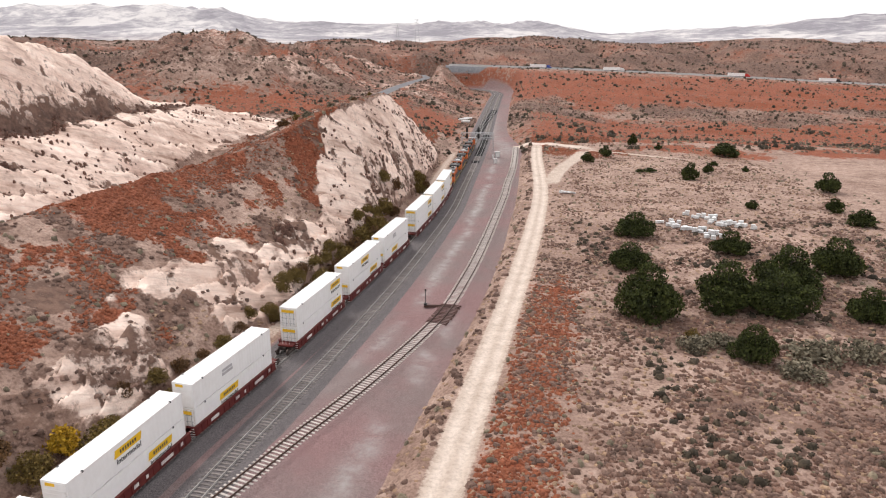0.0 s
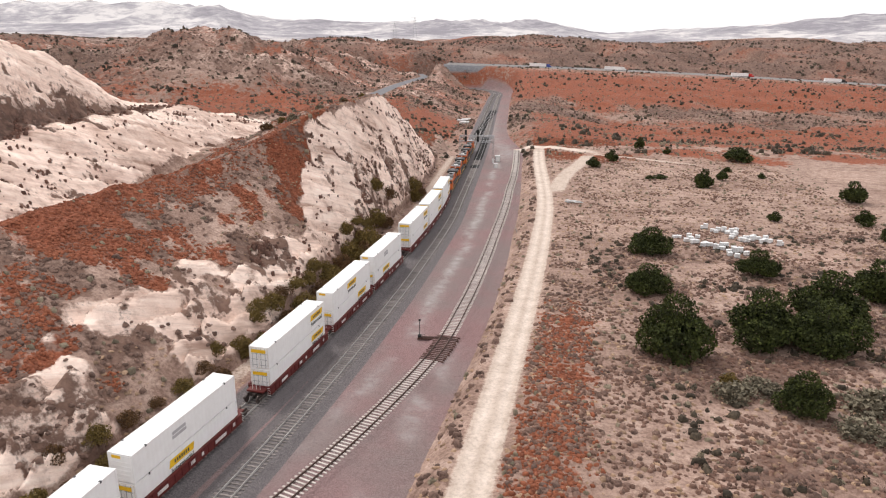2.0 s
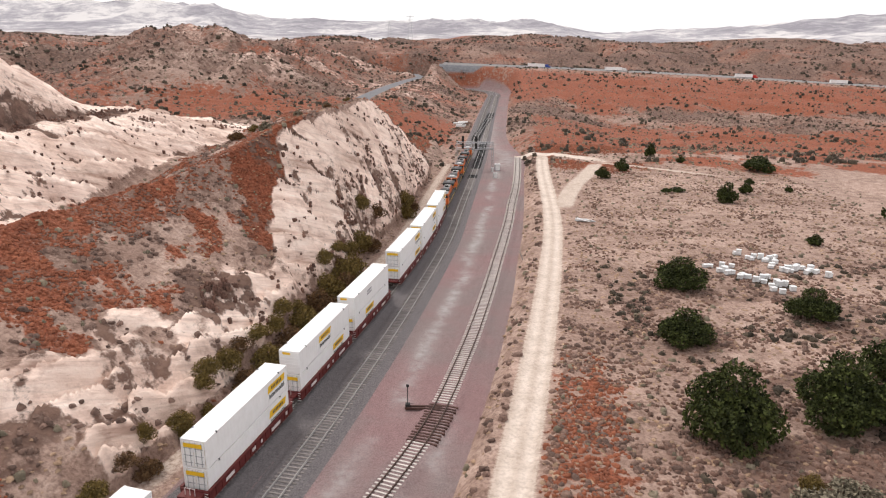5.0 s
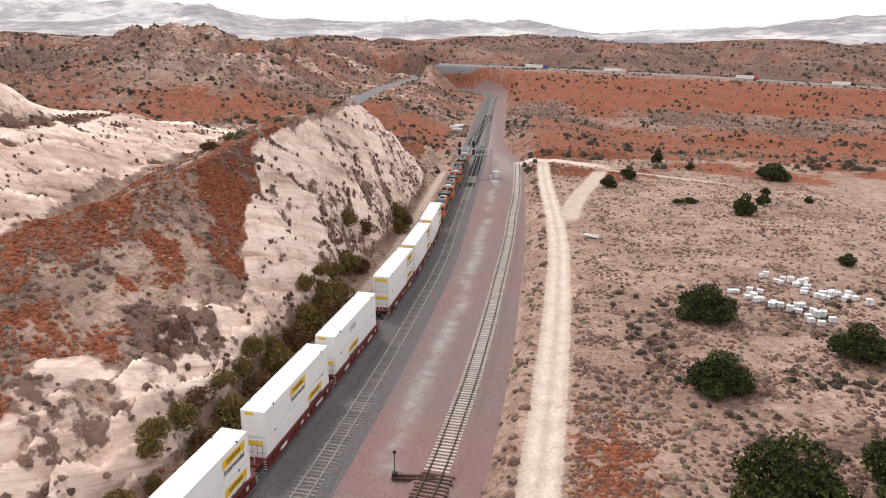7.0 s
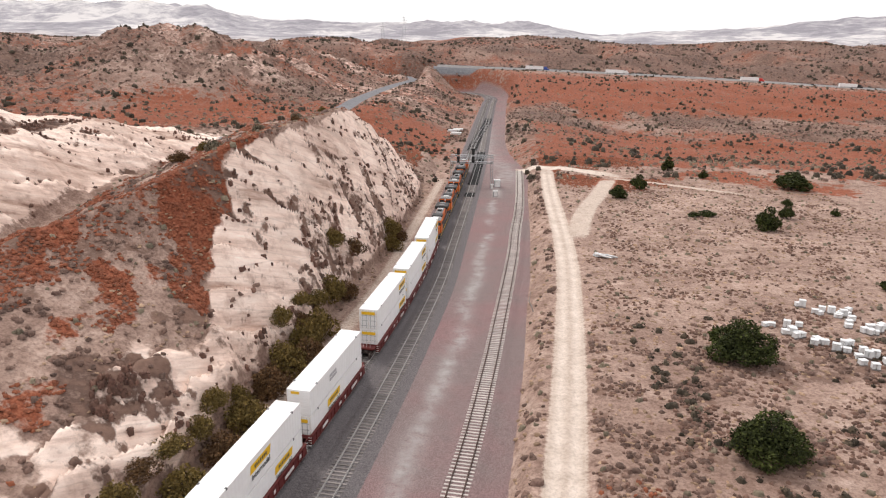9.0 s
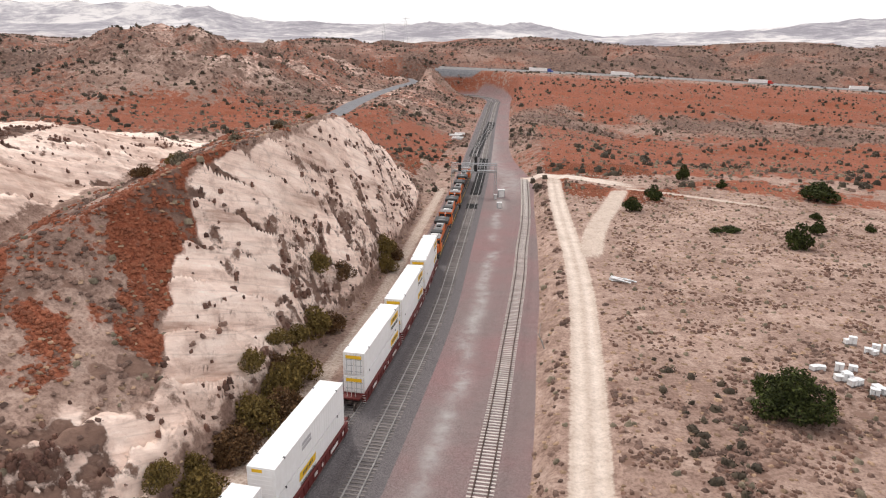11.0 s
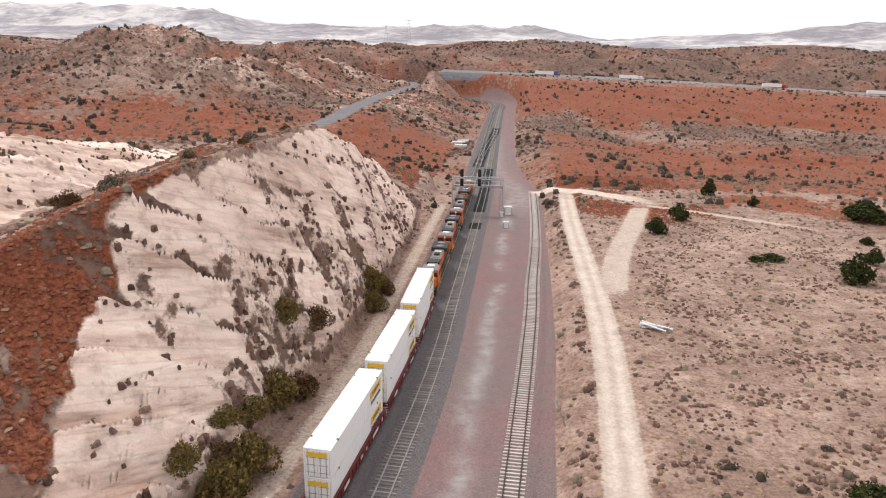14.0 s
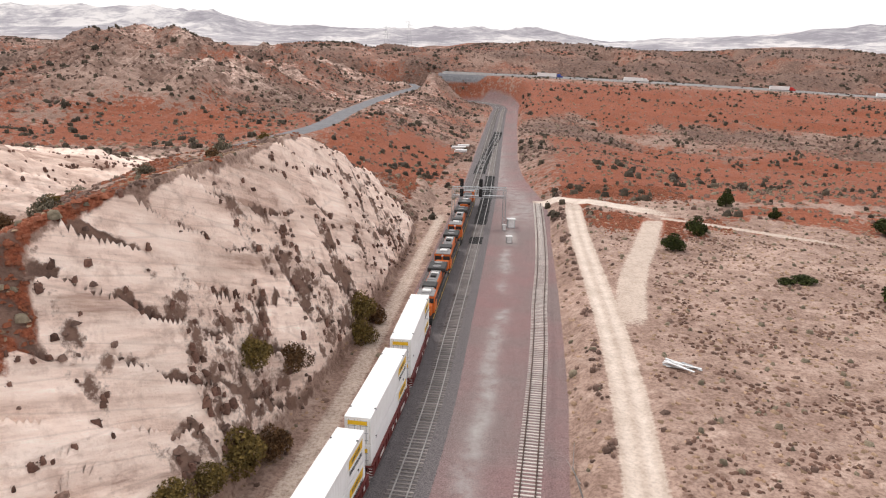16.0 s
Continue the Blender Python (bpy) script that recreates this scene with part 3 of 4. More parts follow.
build_track(track_train, 33, 706, timber_tie, "main line track that carries the freight train", 196, bare=((243, 248),))
build_track(track_side, 41, 288, concrete_tie, "siding with pale concrete ties in pink gravel", 50, bare=((91, 99.4),), steel=rusty_rail)


def long_ties(line, y0, y1, length, mat, name, label, category, shift=0.0):
    """A turnout's set of long dark timbers."""
    panel = empty(name, Matrix(), label, category)
    mesh = tie_mesh(length, 0.27, 0.2, mat, "timber")
    for y in along(line, y0, y1, 0.58):
        ob = new("timber", mesh)
        ob.parent = panel
        ob.matrix_basis = pose(float(line(y)) + shift + random.uniform(-0.12, 0.12), y, RAIL - 0.36, 0, 0, -math.degrees(heading(line, y)) + random.uniform(-1, 1))
    return panel


derail = long_ties(track_side, 91, 99.4, 3.5, brown_timber, "derail_panel", "dark brown timber switch panel across the siding", "switch panel", 0.25)
bm = bmesh.new()
for dy in (0, 0.5):
    box(bm, 4.4, 0.26, 0.24, -3.0, 98.2 + dy, RAIL - 0.4)
part("headblock", bm, brown_timber, derail)
stand = empty("switch_stand", pose(-4.9, 98.5, RAIL - 0.16), "dark steel switch stand with a tall thin target mast", "switch stand")
bm = bmesh.new()
box(bm, 0.55, 0.5, 0.35, bevel=0.04)
part("base", bm, black_steel, stand)
part("mast", rod(bmesh.new(), (0, 0, 0.3), (0, 0, 2.7), 0.05), black_steel, stand)
bm = bmesh.new()
box(bm, 0.32, 0.03, 0.32, 0, 0, 2.5, bevel=0.01)
part("target", bm, black_steel, stand)
part("lever", rod(bmesh.new(), (0.1, 0, 0.3), (0.75, 0.1, 0.35), 0.03), black_steel, stand)

long_ties(track_mid, 262, 330, 3.1, black_steel, "turnout_panel", "black steel and timber turnout ties on the main line", "turnout")
long_ties(track_mid, 244, 250, 2.9, black_steel, "turnout_panel", "short dark panel of ties on the main line", "turnout")
long_ties(track_train, 243, 248, 2.9, black_steel, "turnout_panel", "short dark panel of ties on the main line", "turnout")
crossing = curve([(330, float(track_train(330))), (350, float(track_train(350)) + 0.3), (400, float(track_mid(400)) - 2), (440, float(track_mid(440)) - 0.3), (470, float(track_mid(470)))])
cross = long_ties(crossing, 335, 465, 4.0, black_steel, "crossover_track", "dark crossover between the two main lines", "railway track")
for side in (-0.755, 0.755):
    part("rail", rail_mesh(crossing, side, 332, 468), rail_steel, cross)


# ---- signal bridge ----
def lattice(bm, a, b, w, r):
    """A square lattice girder or leg from a to b."""
    a, b = Vector(a), Vector(b)
    d = (b - a).normalized()
    p = Vector((0, 1, 0))
    q = d.cross(p).normalized()
    corners = [p * (w / 2 * i) + q * (w / 2 * j) for i, j in ((-1, -1), (1, -1), (1, 1), (-1, 1))]
    for c in corners:
        rod(bm, a + c, b + c, r, sides=5)
    n = max(2, int((b - a).length / (w * 1.3)))
    for i in range(n):
        s, e = a + (b - a) * (i / n), a + (b - a) * ((i + 1) / n)
        for k in range(4):
            rod(bm, s + corners[k], e + corners[(k + 1) % 4], r * 0.6, sides=4)
    return bm


GY = 262
bridge = empty("signal_bridge", pose(3.6, GY, -2.6), "grey steel lattice signal bridge spanning both main lines", "signal bridge")
part("leg", lattice(bmesh.new(), (-6.2, 0, 0), (-6.2, 0, 8.9), 0.7, 0.06), galvanised, bridge)
part("leg", lattice(bmesh.new(), (6.0, 0, 0), (6.0, 0, 8.9), 0.7, 0.06), galvanised, bridge)
part("girder", lattice(bmesh.new(), (-6.4, 0, 9.0), (6.4, 0, 9.0), 0.6, 0.07), galvanised, bridge)
part("girder", lattice(bmesh.new(), (-6.4, 0, 7.0), (6.4, 0, 7.0), 0.5, 0.06), galvanised, bridge)
bm = bmesh.new()
box(bm, 12.6, 0.9, 0.08, 0, -0.5, 7.3)
for i in range(13):
    rod(bm, (-6.2 + i, -0.9, 7.3), (-6.2 + i, -0.9, 8.4), 0.025, sides=4)
rod(bm, (-6.2, -0.9, 8.4), (6.0, -0.9, 8.4), 0.03, sides=4)
part("walkway", bm, galvanised, bridge)
for sx in (-4.2, 0.3):
    for sz in (7.5, 9.9):
        head = part("signal_head", box(bmesh.new(), 0.85, 0.2, 1.9, sx, -1.0, sz - 0.4, bevel=0.15), black_steel, bridge, "black oval signal backboard")
        for k in range(3):
            part("lens_hood", rod(bmesh.new(), (sx, -1.1, sz + 0.1 + 0.45 * k), (sx, -1.4, sz + 0.1 + 0.45 * k), 0.13), black_steel, head)

white_paint = surface("white_paint", (0.62, 0.61, 0.60), (0.82, 0.81, 0.80), 0.6, 0.55)
for cx, cy, w, d, h in ((10.2, 247, 1.2, 0.9, 1.5), (9.6, 258, 0.8, 0.6, 1.3), (11.3, 261, 1.8, 1.4, 2.1)):
    cab = empty("relay_cabinet", pose(cx, cy, -2.75, 0, 0, 8), "pale metal relay cabinet beside the track", "relay cabinet", "relay cabinets")
    part("body", box(bmesh.new(), w, d, h, bevel=0.03), galvanised, cab)
    bm = bmesh.new()
    box(bm, w + 0.2, d + 0.2, 0.08, 0, 0, h, bevel=0.02)
    part("roof", bm, white_paint, cab)
    part("door", box(bmesh.new(), w * 0.8, 0.03, h * 0.85, 0, -d / 2 - 0.015, h * 0.07), white_paint, cab)
for cx, cy, w in ((-4.6, 398, 6), (-2.6, 404, 5), (-3.4, 388, 5)):
    stack = empty("panel_stack", pose(cx, cy, ground_at(cx, cy)), "stack of white track panels beside the line", "track panels", "track panels")
    for k in range(3):
        part("panel", box(bmesh.new(), w, 2.4, 0.3, 0.2 * k, 0, 0.34 * k, bevel=0.03), white_paint, stack)

# ---- train ----
container_white = surface("container_white", (0.78, 0.77, 0.76), (0.86, 0.855, 0.85), 1.2, 0.5, relief=0.004)
rust_stain = surface("stained_white", (0.42, 0.30, 0.22), (0.80, 0.76, 0.72), 0.5, 0.6)
label_yellow = surface("label_yellow", (0.72, 0.42, 0.015), (0.82, 0.52, 0.03), 0.5, 0.5)
label_black = surface("label_black", (0.03, 0.03, 0.035), (0.07, 0.07, 0.075), 0.4, 0.5)
label_grey = surface("label_grey", (0.36, 0.35, 0.36), (0.5, 0.49, 0.5), 0.3, 0.5)
car_red = surface("car_red", (0.085, 0.014, 0.014), (0.15, 0.03, 0.026), 0.7, 0.6)
car_white = surface("stencil_white", (0.5, 0.45, 0.43), (0.8, 0.77, 0.75), 0.4, 0.6)
wheel_steel = surface("wheel_steel", (0.04, 0.03, 0.028), (0.11, 0.085, 0.075), 0.2, 0.5, 0.5)
orange_paint = surface("loco_orange", (0.48, 0.10, 0.02), (0.62, 0.155, 0.03), 0.8, 0.5)
loco_black = surface("loco_black", (0.012, 0.012, 0.013), (0.05, 0.048, 0.046), 0.4, 0.55)
loco_roof = surface("loco_roof", (0.13, 0.125, 0.125), (0.27, 0.265, 0.265), 0.6, 0.6)
loco_yellow = surface("loco_yellow", (0.70, 0.40, 0.02), (0.8, 0.5, 0.04), 0.5, 0.5)
dark_glass, _n, _l, _b = material("cab_glass", 0.08)
_b.inputs["Base Color"].default_value = (0.03, 0.035, 0.04, 1)

CL, CW, CH = 16.15, 2.6, 2.9


def words(text, size, mat, parent, m, name="lettering", label=""):
    data = bpy.data.curves.new(name, "FONT")
    data.body, data.size, data.extrude, data.align_x = text, size, 0.004, "CENTER"
    data.offset = 0.012
    ob = new(name, data)
    dg = bpy.context.evaluated_depsgraph_get()
    mesh = bpy.data.meshes.new_from_object(ob.evaluated_get(dg))
    bpy.data.objects.remove(ob)
    mesh.materials.clear()
    mesh.materials.append(mat)
    ob = new(name, mesh)
    ob.parent = parent
    ob.matrix_basis = m
    return tagged(ob, label)


SIDE = Matrix(((0, 0, 1, 0), (1, 0, 0, 0), (0, 1, 0, 0), (0, 0, 0, 1)))  # a sheet in x, y set upright on the +x side


def slanted(sx, sy, sz, x, y, z):
    bm = box(bmesh.new(), sx, sy, sz, x, y, z)
    for v in bm.verts:
        v.co.y += (v.co.z - z - sz / 2) * 0.25
    return bm


def container(doors_back, where, faded, m, label):
    """A 53-foot box along +y from its rear, with its label at a share of its length."""
    c = empty("container", m, label, "shipping container", "double-stacked containers")
    for sx in (-1, 1):
        bm = bmesh.new()
        before = None
        for k in range(109):
            y, x = 0.2 + (CL - 0.4) * k / 108, sx * (CW / 2 - (0.028, 0.0, 0.0, 0.028)[k % 4])
            pair = bm.verts.new((x, y, 0.16)), bm.verts.new((x, y, CH - 0.12))
            if before:
                bm.faces.new((before[0], pair[0], pair[1], before[1]))
            before = pair
        part("corrugated_side", bm, container_white, c)
    part("body", box(bmesh.new(), CW - 0.09, CL - 0.05, CH - 0.04, 0, CL / 2, 0.02, bevel=0.02), container_white, c, "white painted box with corrugated sides")
    for x in (-1, 1):
        for y in (0.09, CL - 0.09):
            part("corner_post", box(bmesh.new(), 0.16, 0.18, CH, x * (CW / 2 - 0.08), y, 0, bevel=0.02), container_white, c)
        part("top_rail", box(bmesh.new(), 0.07, CL - 0.36, 0.12, x * (CW / 2 - 0.035), CL / 2, CH - 0.12), container_white, c)
        for y in (1.9, CL - 1.9):
            part("lift_casting", box(bmesh.new(), 0.18, 0.2, 0.18, x * (CW / 2 - 0.07), y, CH - 0.16), label_black, c, "dark lifting casting")
    # label on the +x side
    y = CL * where
    if faded:
        for k, (w, dz) in enumerate(((2.0, 1.75), (2.1, 1.32))):
            panel = part("faded_panel", box(bmesh.new(), 0.012, w, 0.34, CW / 2 + 0.012, y, dz), label_grey, c, "faded grey lettering bar")
    else:
        panel = part("label_panel", slanted(0.014, 3.7, 0.8, CW / 2 + 0.013, y, 1.55), label_yellow, c, "yellow label panel")
        for k in range(7):
            part("bar", box(bmesh.new(), 0.012, 0.2, 0.36, CW / 2 + 0.025, y - 1.05 + 0.34 * k, 1.77), label_black, panel)
        words("Intermodal", 0.78, label_black, c, pose(CW / 2 + 0.02, y, 0.86) @ SIDE, label="black lettering")
    # end wall that faces backwards
    end = part("end_wall", box(bmesh.new(), CW - 0.3, 0.03, CH - 0.3, 0, -0.01, 0.15), rust_stain if doors_back else container_white, c)
    if doors_back:
        for x in (-0.57, 0.57):
            door = part("door", box(bmesh.new(), 1.1, 0.035, CH - 0.36, x, -0.035, 0.18, bevel=0.01), container_white, c, "white container door")
            for k in (-0.28, 0.28):
                part("lock_rod", rod(bmesh.new(), (x + k, -0.09, 0.2), (x + k, -0.09, CH - 0.2), 0.03, sides=6), galvanised, door)
            for z in (0.5, 1.25, 2.0):
                part("hinge", box(bmesh.new(), 0.9, 0.03, 0.06, x, -0.065, z), galvanised, door)
        part("end_label", box(bmesh.new(), 1.9, 0.012, 0.42, 0, -0.125, CH - 0.75), label_yellow, c, "yellow label panel")
    else:
        for k in range(5):
            part("rib", box(bmesh.new(), CW - 0.4, 0.04, 0.1, 0, -0.03, 0.35 + 0.42 * k), container_white, end)
        part("end_label", box(bmesh.new(), 0.95, 0.012, 0.3, -0.35, -0.036, CH - 0.48), label_yellow, c, "small yellow label")
    return c


def bogie(parent, y):
    b = part("bogie", box(bmesh.new(), 2.1, 0.35, 0.35, 0, y, 0.42), wheel_steel, parent, "dark steel bogie")
    for sx in (-1, 1):
        bm = bmesh.new()
        box(bm, 0.16, 2.3, 0.26, sx * 1.0, y, 0.42, bevel=0.04)
        part("side_frame", bm, wheel_steel, b)
        for dy in (-0.87, 0.87):
            bm = rod(bmesh.new(), (sx * 0.69, y + dy, 0.46), (sx * 0.82, y + dy, 0.46), 0.46, sides=18)
            part("wheel", bm, wheel_steel, b)
    return b


def well_car(m, length, label):
    car = empty("well_car", m, label, "railway wagon", "well cars")
    l0, l1 = -0.4, CL + 0.4
    for sx in (-1, 1):
        bm = bmesh.new()
        box(bm, 0.12, l1 - l0, 0.95, sx * 1.46, CL / 2, 0.32)
        box(bm, 0.26, l1 - l0, 0.12, sx * 1.44, CL / 2, 1.27)
        box(bm, 0.24, l1 - l0, 0.1, sx * 1.45, CL / 2, 0.3)
        for k in range(15):
            box(bm, 0.09, 0.1, 0.84, sx * 1.55, 0.6 + k * (CL - 1.2) / 14, 0.4)
        sill = part("side_sill", bm, car_red, car, "dark red-brown steel side sill")
        if sx > 0:
            for y, w, z in ((3.0, 1.5, 0.62), (7.6, 0.7, 0.7), (9.2, 0.35, 0.65), (12.4, 2.0, 0.6), (14.9, 0.4, 0.75)):
                part("stencil_bar", box(bmesh.new(), 0.02, w, 0.38, 1.60, y, z), car_white, sill, "white stencil bar")
    part("well_floor", box(bmesh.new(), 2.7, CL + 0.3, 0.12, 0, CL / 2, 0.24), car_red, car)
    for y, s in ((l0, -1), (l1, 1)):
        bm = bmesh.new()
        box(bm, 2.9, 0.25, 0.95, 0, y, 0.34)
        box(bm, 2.2, 1.1, 0.2, 0, y + s * 0.6, 1.0)
        part("end_platform", bm, car_red, car, "dark red end platform")
        bm = bmesh.new()
        for x in (-0.5, 0.0, 0.5):
            rod(bm, (x, y + s * 0.75, 1.1), (x, y + s * 0.75, 1.95), 0.035, sides=5)
        rod(bm, (-0.5, y + s * 0.75, 1.93), (0.5, y + s * 0.75, 1.93), 0.035, sides=5)
        part("hand_rail", bm, car_white, car, "pale hand rail")
        bm = bmesh.new()
        for k in range(4):
            rod(bm, (1.2, y + s * 0.3, 0.35 + 0.3 * k), (1.55, y + s * 0.3, 0.35 + 0.3 * k), 0.03, sides=5)
        part("ladder", bm, car_white, car)
        part("coupler", box(bmesh.new(), 0.35, length - CL if s > 0 else 1.0, 0.3, 0, y + s * 1.0, 0.62), wheel_steel, car)
        bogie(car, y + s * 0.95)
    return car


def locomotive(m, label):
    """A freight locomotive, cab at -y, 22.3 m long from y = 0."""
    e = empty("locomotive", m, label, "locomotive", "locomotives")
    bm = bmesh.new()
    box(bm, 3.0, 21.4, 0.3, 0, 11.15, 1.25, bevel=0.03)
    part("deck", bm, loco_black, e, "black running deck")
    for sx in (-1, 1):
        part("deck_stripe", box(bmesh.new(), 0.03, 20.6, 0.08, sx * 1.515, 11.15, 1.32), loco_yellow, e, "yellow sill stripe")
    part("hood", box(bmesh.new(), 1.95, 14.6, 2.5, 0, 13.0, 1.55, bevel=0.12), orange_paint, e, "orange long hood")
    part("hood_band", box(bmesh.new(), 1.98, 14.7, 0.75, 0, 13.0, 1.56), loco_black, e, "black lower band of the hood")
    part("hood_roof", box(bmesh.new(), 1.7, 14.4, 0.12, 0, 13.0, 4.03, bevel=0.04), loco_roof, e, "grey sooty roof")
    for sx in (-1, 1):
        for y in (7.5, 10.0, 12.4, 14.6):
            part("hood_door", box(bmesh.new(), 0.03, 2.0, 1.4, sx * 0.985, y, 2.45, bevel=0.01), orange_paint, e)
        part("louvre", box(bmesh.new(), 0.04, 2.2, 1.3, sx * 0.985, 17.2, 2.6), loco_black, e)
    part("radiator", box(bmesh.new(), 3.0, 4.2, 0.75, 0, 18.0, 3.75, bevel=0.12), loco_black, e, "black overhanging radiator")
    for y in (16.9, 19.1):
        part("radiator_fan", rod(bmesh.new(), (0, y, 4.48), (0, y, 4.62), 0.7, sides=20), loco_roof, e)
    part("exhaust_stack", box(bmesh.new(), 0.9, 1.3, 0.4, 0, 12.6, 4.1, bevel=0.06), loco_black, e)
    part("dynamic_brake", box(bmesh.new(), 2.2, 2.3, 0.55, 0, 8.3, 3.8, bevel=0.1), loco_black, e)
    for y in (9.8, 10.8, 14.4):
        part("roof_hatch", box(bmesh.new(), 1.2, 0.7, 0.14, 0, y, 4.12), white_paint if y > 14 else loco_roof, e)
    cab = part("cab", box(bmesh.new(), 3.0, 3.0, 2.75, 0, 4.0, 1.55, bevel=0.12), orange_paint, e, "orange cab")
    part("cab_roof", box(bmesh.new(), 2.7, 3.0, 0.14, 0, 4.0, 4.26, bevel=0.05), loco_roof, cab)
    for x in (-0.75, 0.75):
        part("windshield", box(bmesh.new(), 1.2, 0.05, 0.75, x, 2.49, 3.2), dark_glass, cab)
    for sx in (-1, 1):
        part("side_window", box(bmesh.new(), 0.05, 1.6, 0.7, sx * 1.5, 4.1, 3.15), dark_glass, cab)
    part("air_conditioner", box(bmesh.new(), 1.3, 0.9, 0.3, 0, 4.4, 4.38, bevel=0.05), white_paint, cab)
    nose = part("nose", box(bmesh.new(), 2.4, 1.5, 1.75, 0, 1.85, 1.55, bevel=0.2), orange_paint, e, "orange short nose")
    part("nose_stripe", box(bmesh.new(), 2.0, 0.03, 0.3, 0, 1.09, 2.4), loco_yellow, nose)
    part("headlight", rod(bmesh.new(), (0, 2.48, 4.05), (0, 2.4, 4.05), 0.2, sides=12), white_paint, e)
    part("plow", box(bmesh.new(), 2.8, 0.3, 0.9, 0, 0.55, 0.3, bevel=0.05), loco_black, e)
    part("coupler", box(bmesh.new(), 0.35, 1.0, 0.35, 0, 0.2, 0.65), wheel_steel, e)
    part("coupler", box(bmesh.new(), 0.35, 1.0, 0.35, 0, 22.1, 0.65), wheel_steel, e)
    part("fuel_tank", box(bmesh.new(), 2.6, 5.2, 0.9, 0, 11.2, 0.35, bevel=0.2), loco_black, e)
    for sx in (-1, 1):
        bm = bmesh.new()
        for k in range(9):
            rod(bm, (sx * 1.45, 6.0 + 1.85 * k, 1.5), (sx * 1.45, 6.0 + 1.85 * k, 2.5), 0.025, sides=4)
        rod(bm, (sx * 1.45, 6.0, 2.5), (sx * 1.45, 20.8, 2.5), 0.03, sides=4)
        part("hand_rail", bm, loco_roof, e, "grey hand rail")
    for y in (4.2, 18.1):
        b = part("bogie", box(bmesh.new(), 2.2, 0.5, 0.4, 0, y, 0.6), wheel_steel, e, "grey steel bogie")
        for sx in (-1, 1):
            part("side_frame", box(bmesh.new(), 0.2, 4.6, 0.45, sx * 1.05, y, 0.55, bevel=0.06), wheel_steel, b)
            for dy in (-1.85, 0, 1.85):
                part("wheel", rod(bmesh.new(), (sx * 0.69, y + dy, 0.53), (sx * 0.83, y + dy, 0.53), 0.53, sides=20), wheel_steel, b)
    return e


def ride(y, length):
    """The pose of a vehicle whose rear stands at y on the train's track, and the y of its other end."""
    x0 = float(track_train(y))
    y1 = y + length
    for _ in range(3):
        y1 = y + length * (y1 - y) / math.hypot(y1 - y, float(track_train(y1)) - x0)
    return pose(x0, y, RAIL, 0, 0, -math.degrees(math.atan2(float(track_train(y1)) - x0, y1 - y)))


REARS = (2.5, 21.5, 39.5, 57.2, 80.0, 99.1, 117.3, 140.3, 158.3, 177.0)
STACKS = {}
for k, y in enumerate(REARS):
    m = ride(y, CL)
    kind_of = (k - 2) % 3 if k < 7 else 2
    doors = kind_of == 2
    for level in (0, 1):
        key = (doors if level else True, kind_of, level)
        where, faded = ((0.47, False), (0.4, level == 1), (0.84, False))[key[1]]
        if level == 0 and key[1] == 0:
            where = 0.74
        at = m @ pose(0, 0, 0.42 + level * 2.92)
        text = "white 53-foot container with yellow labels, %s" % ("stacked on another container" if level else "sitting low in a well car")
        if key in STACKS:
            copy_thing(STACKS[key], at)
        else:
            STACKS[key] = container(key[0], where, faded, at, text)
    if k:
        copy_thing(first_car, m)
    else:
        first_car = well_car(m, 18.2, "dark red-brown well car with white stencil marks")
back_loco = locomotive(ride(195.3, 22.3), "orange and black diesel locomotive with a sooty grey roof")
copy_thing(back_loco, ride(217.8, 22.3))
copy_thing(back_loco, ride(240.3, 22.3))
copy_thing(back_loco, ride(262.8, 22.3) @ pose(0, 22.3, 0, 0, 0, 180))

# ---- plants ----
def leaf_material(name, dark, light, spread=0.5):
    return surface(name, dark, light, 0.3, 0.9, per="Island", spread=spread, relief=0.12)


oak_leaf = leaf_material("oak_leaf", (0.012, 0.017, 0.004), (0.075, 0.088, 0.02))
olive_leaf = leaf_material("olive_leaf", (0.085, 0.058, 0.016), (0.24, 0.165, 0.05))
rust_leaf = leaf_material("rust_leaf", (0.07, 0.036, 0.018), (0.19, 0.105, 0.045))
gold_leaf = leaf_material("gold_leaf", (0.30, 0.17, 0.01), (0.52, 0.33, 0.03))
grey_leaf = leaf_material("grey_leaf", (0.11, 0.095, 0.065), (0.24, 0.205, 0.145))
bark = surface("bark", (0.05, 0.04, 0.034), (0.13, 0.105, 0.09), 0.15, 0.9, relief=0.03)


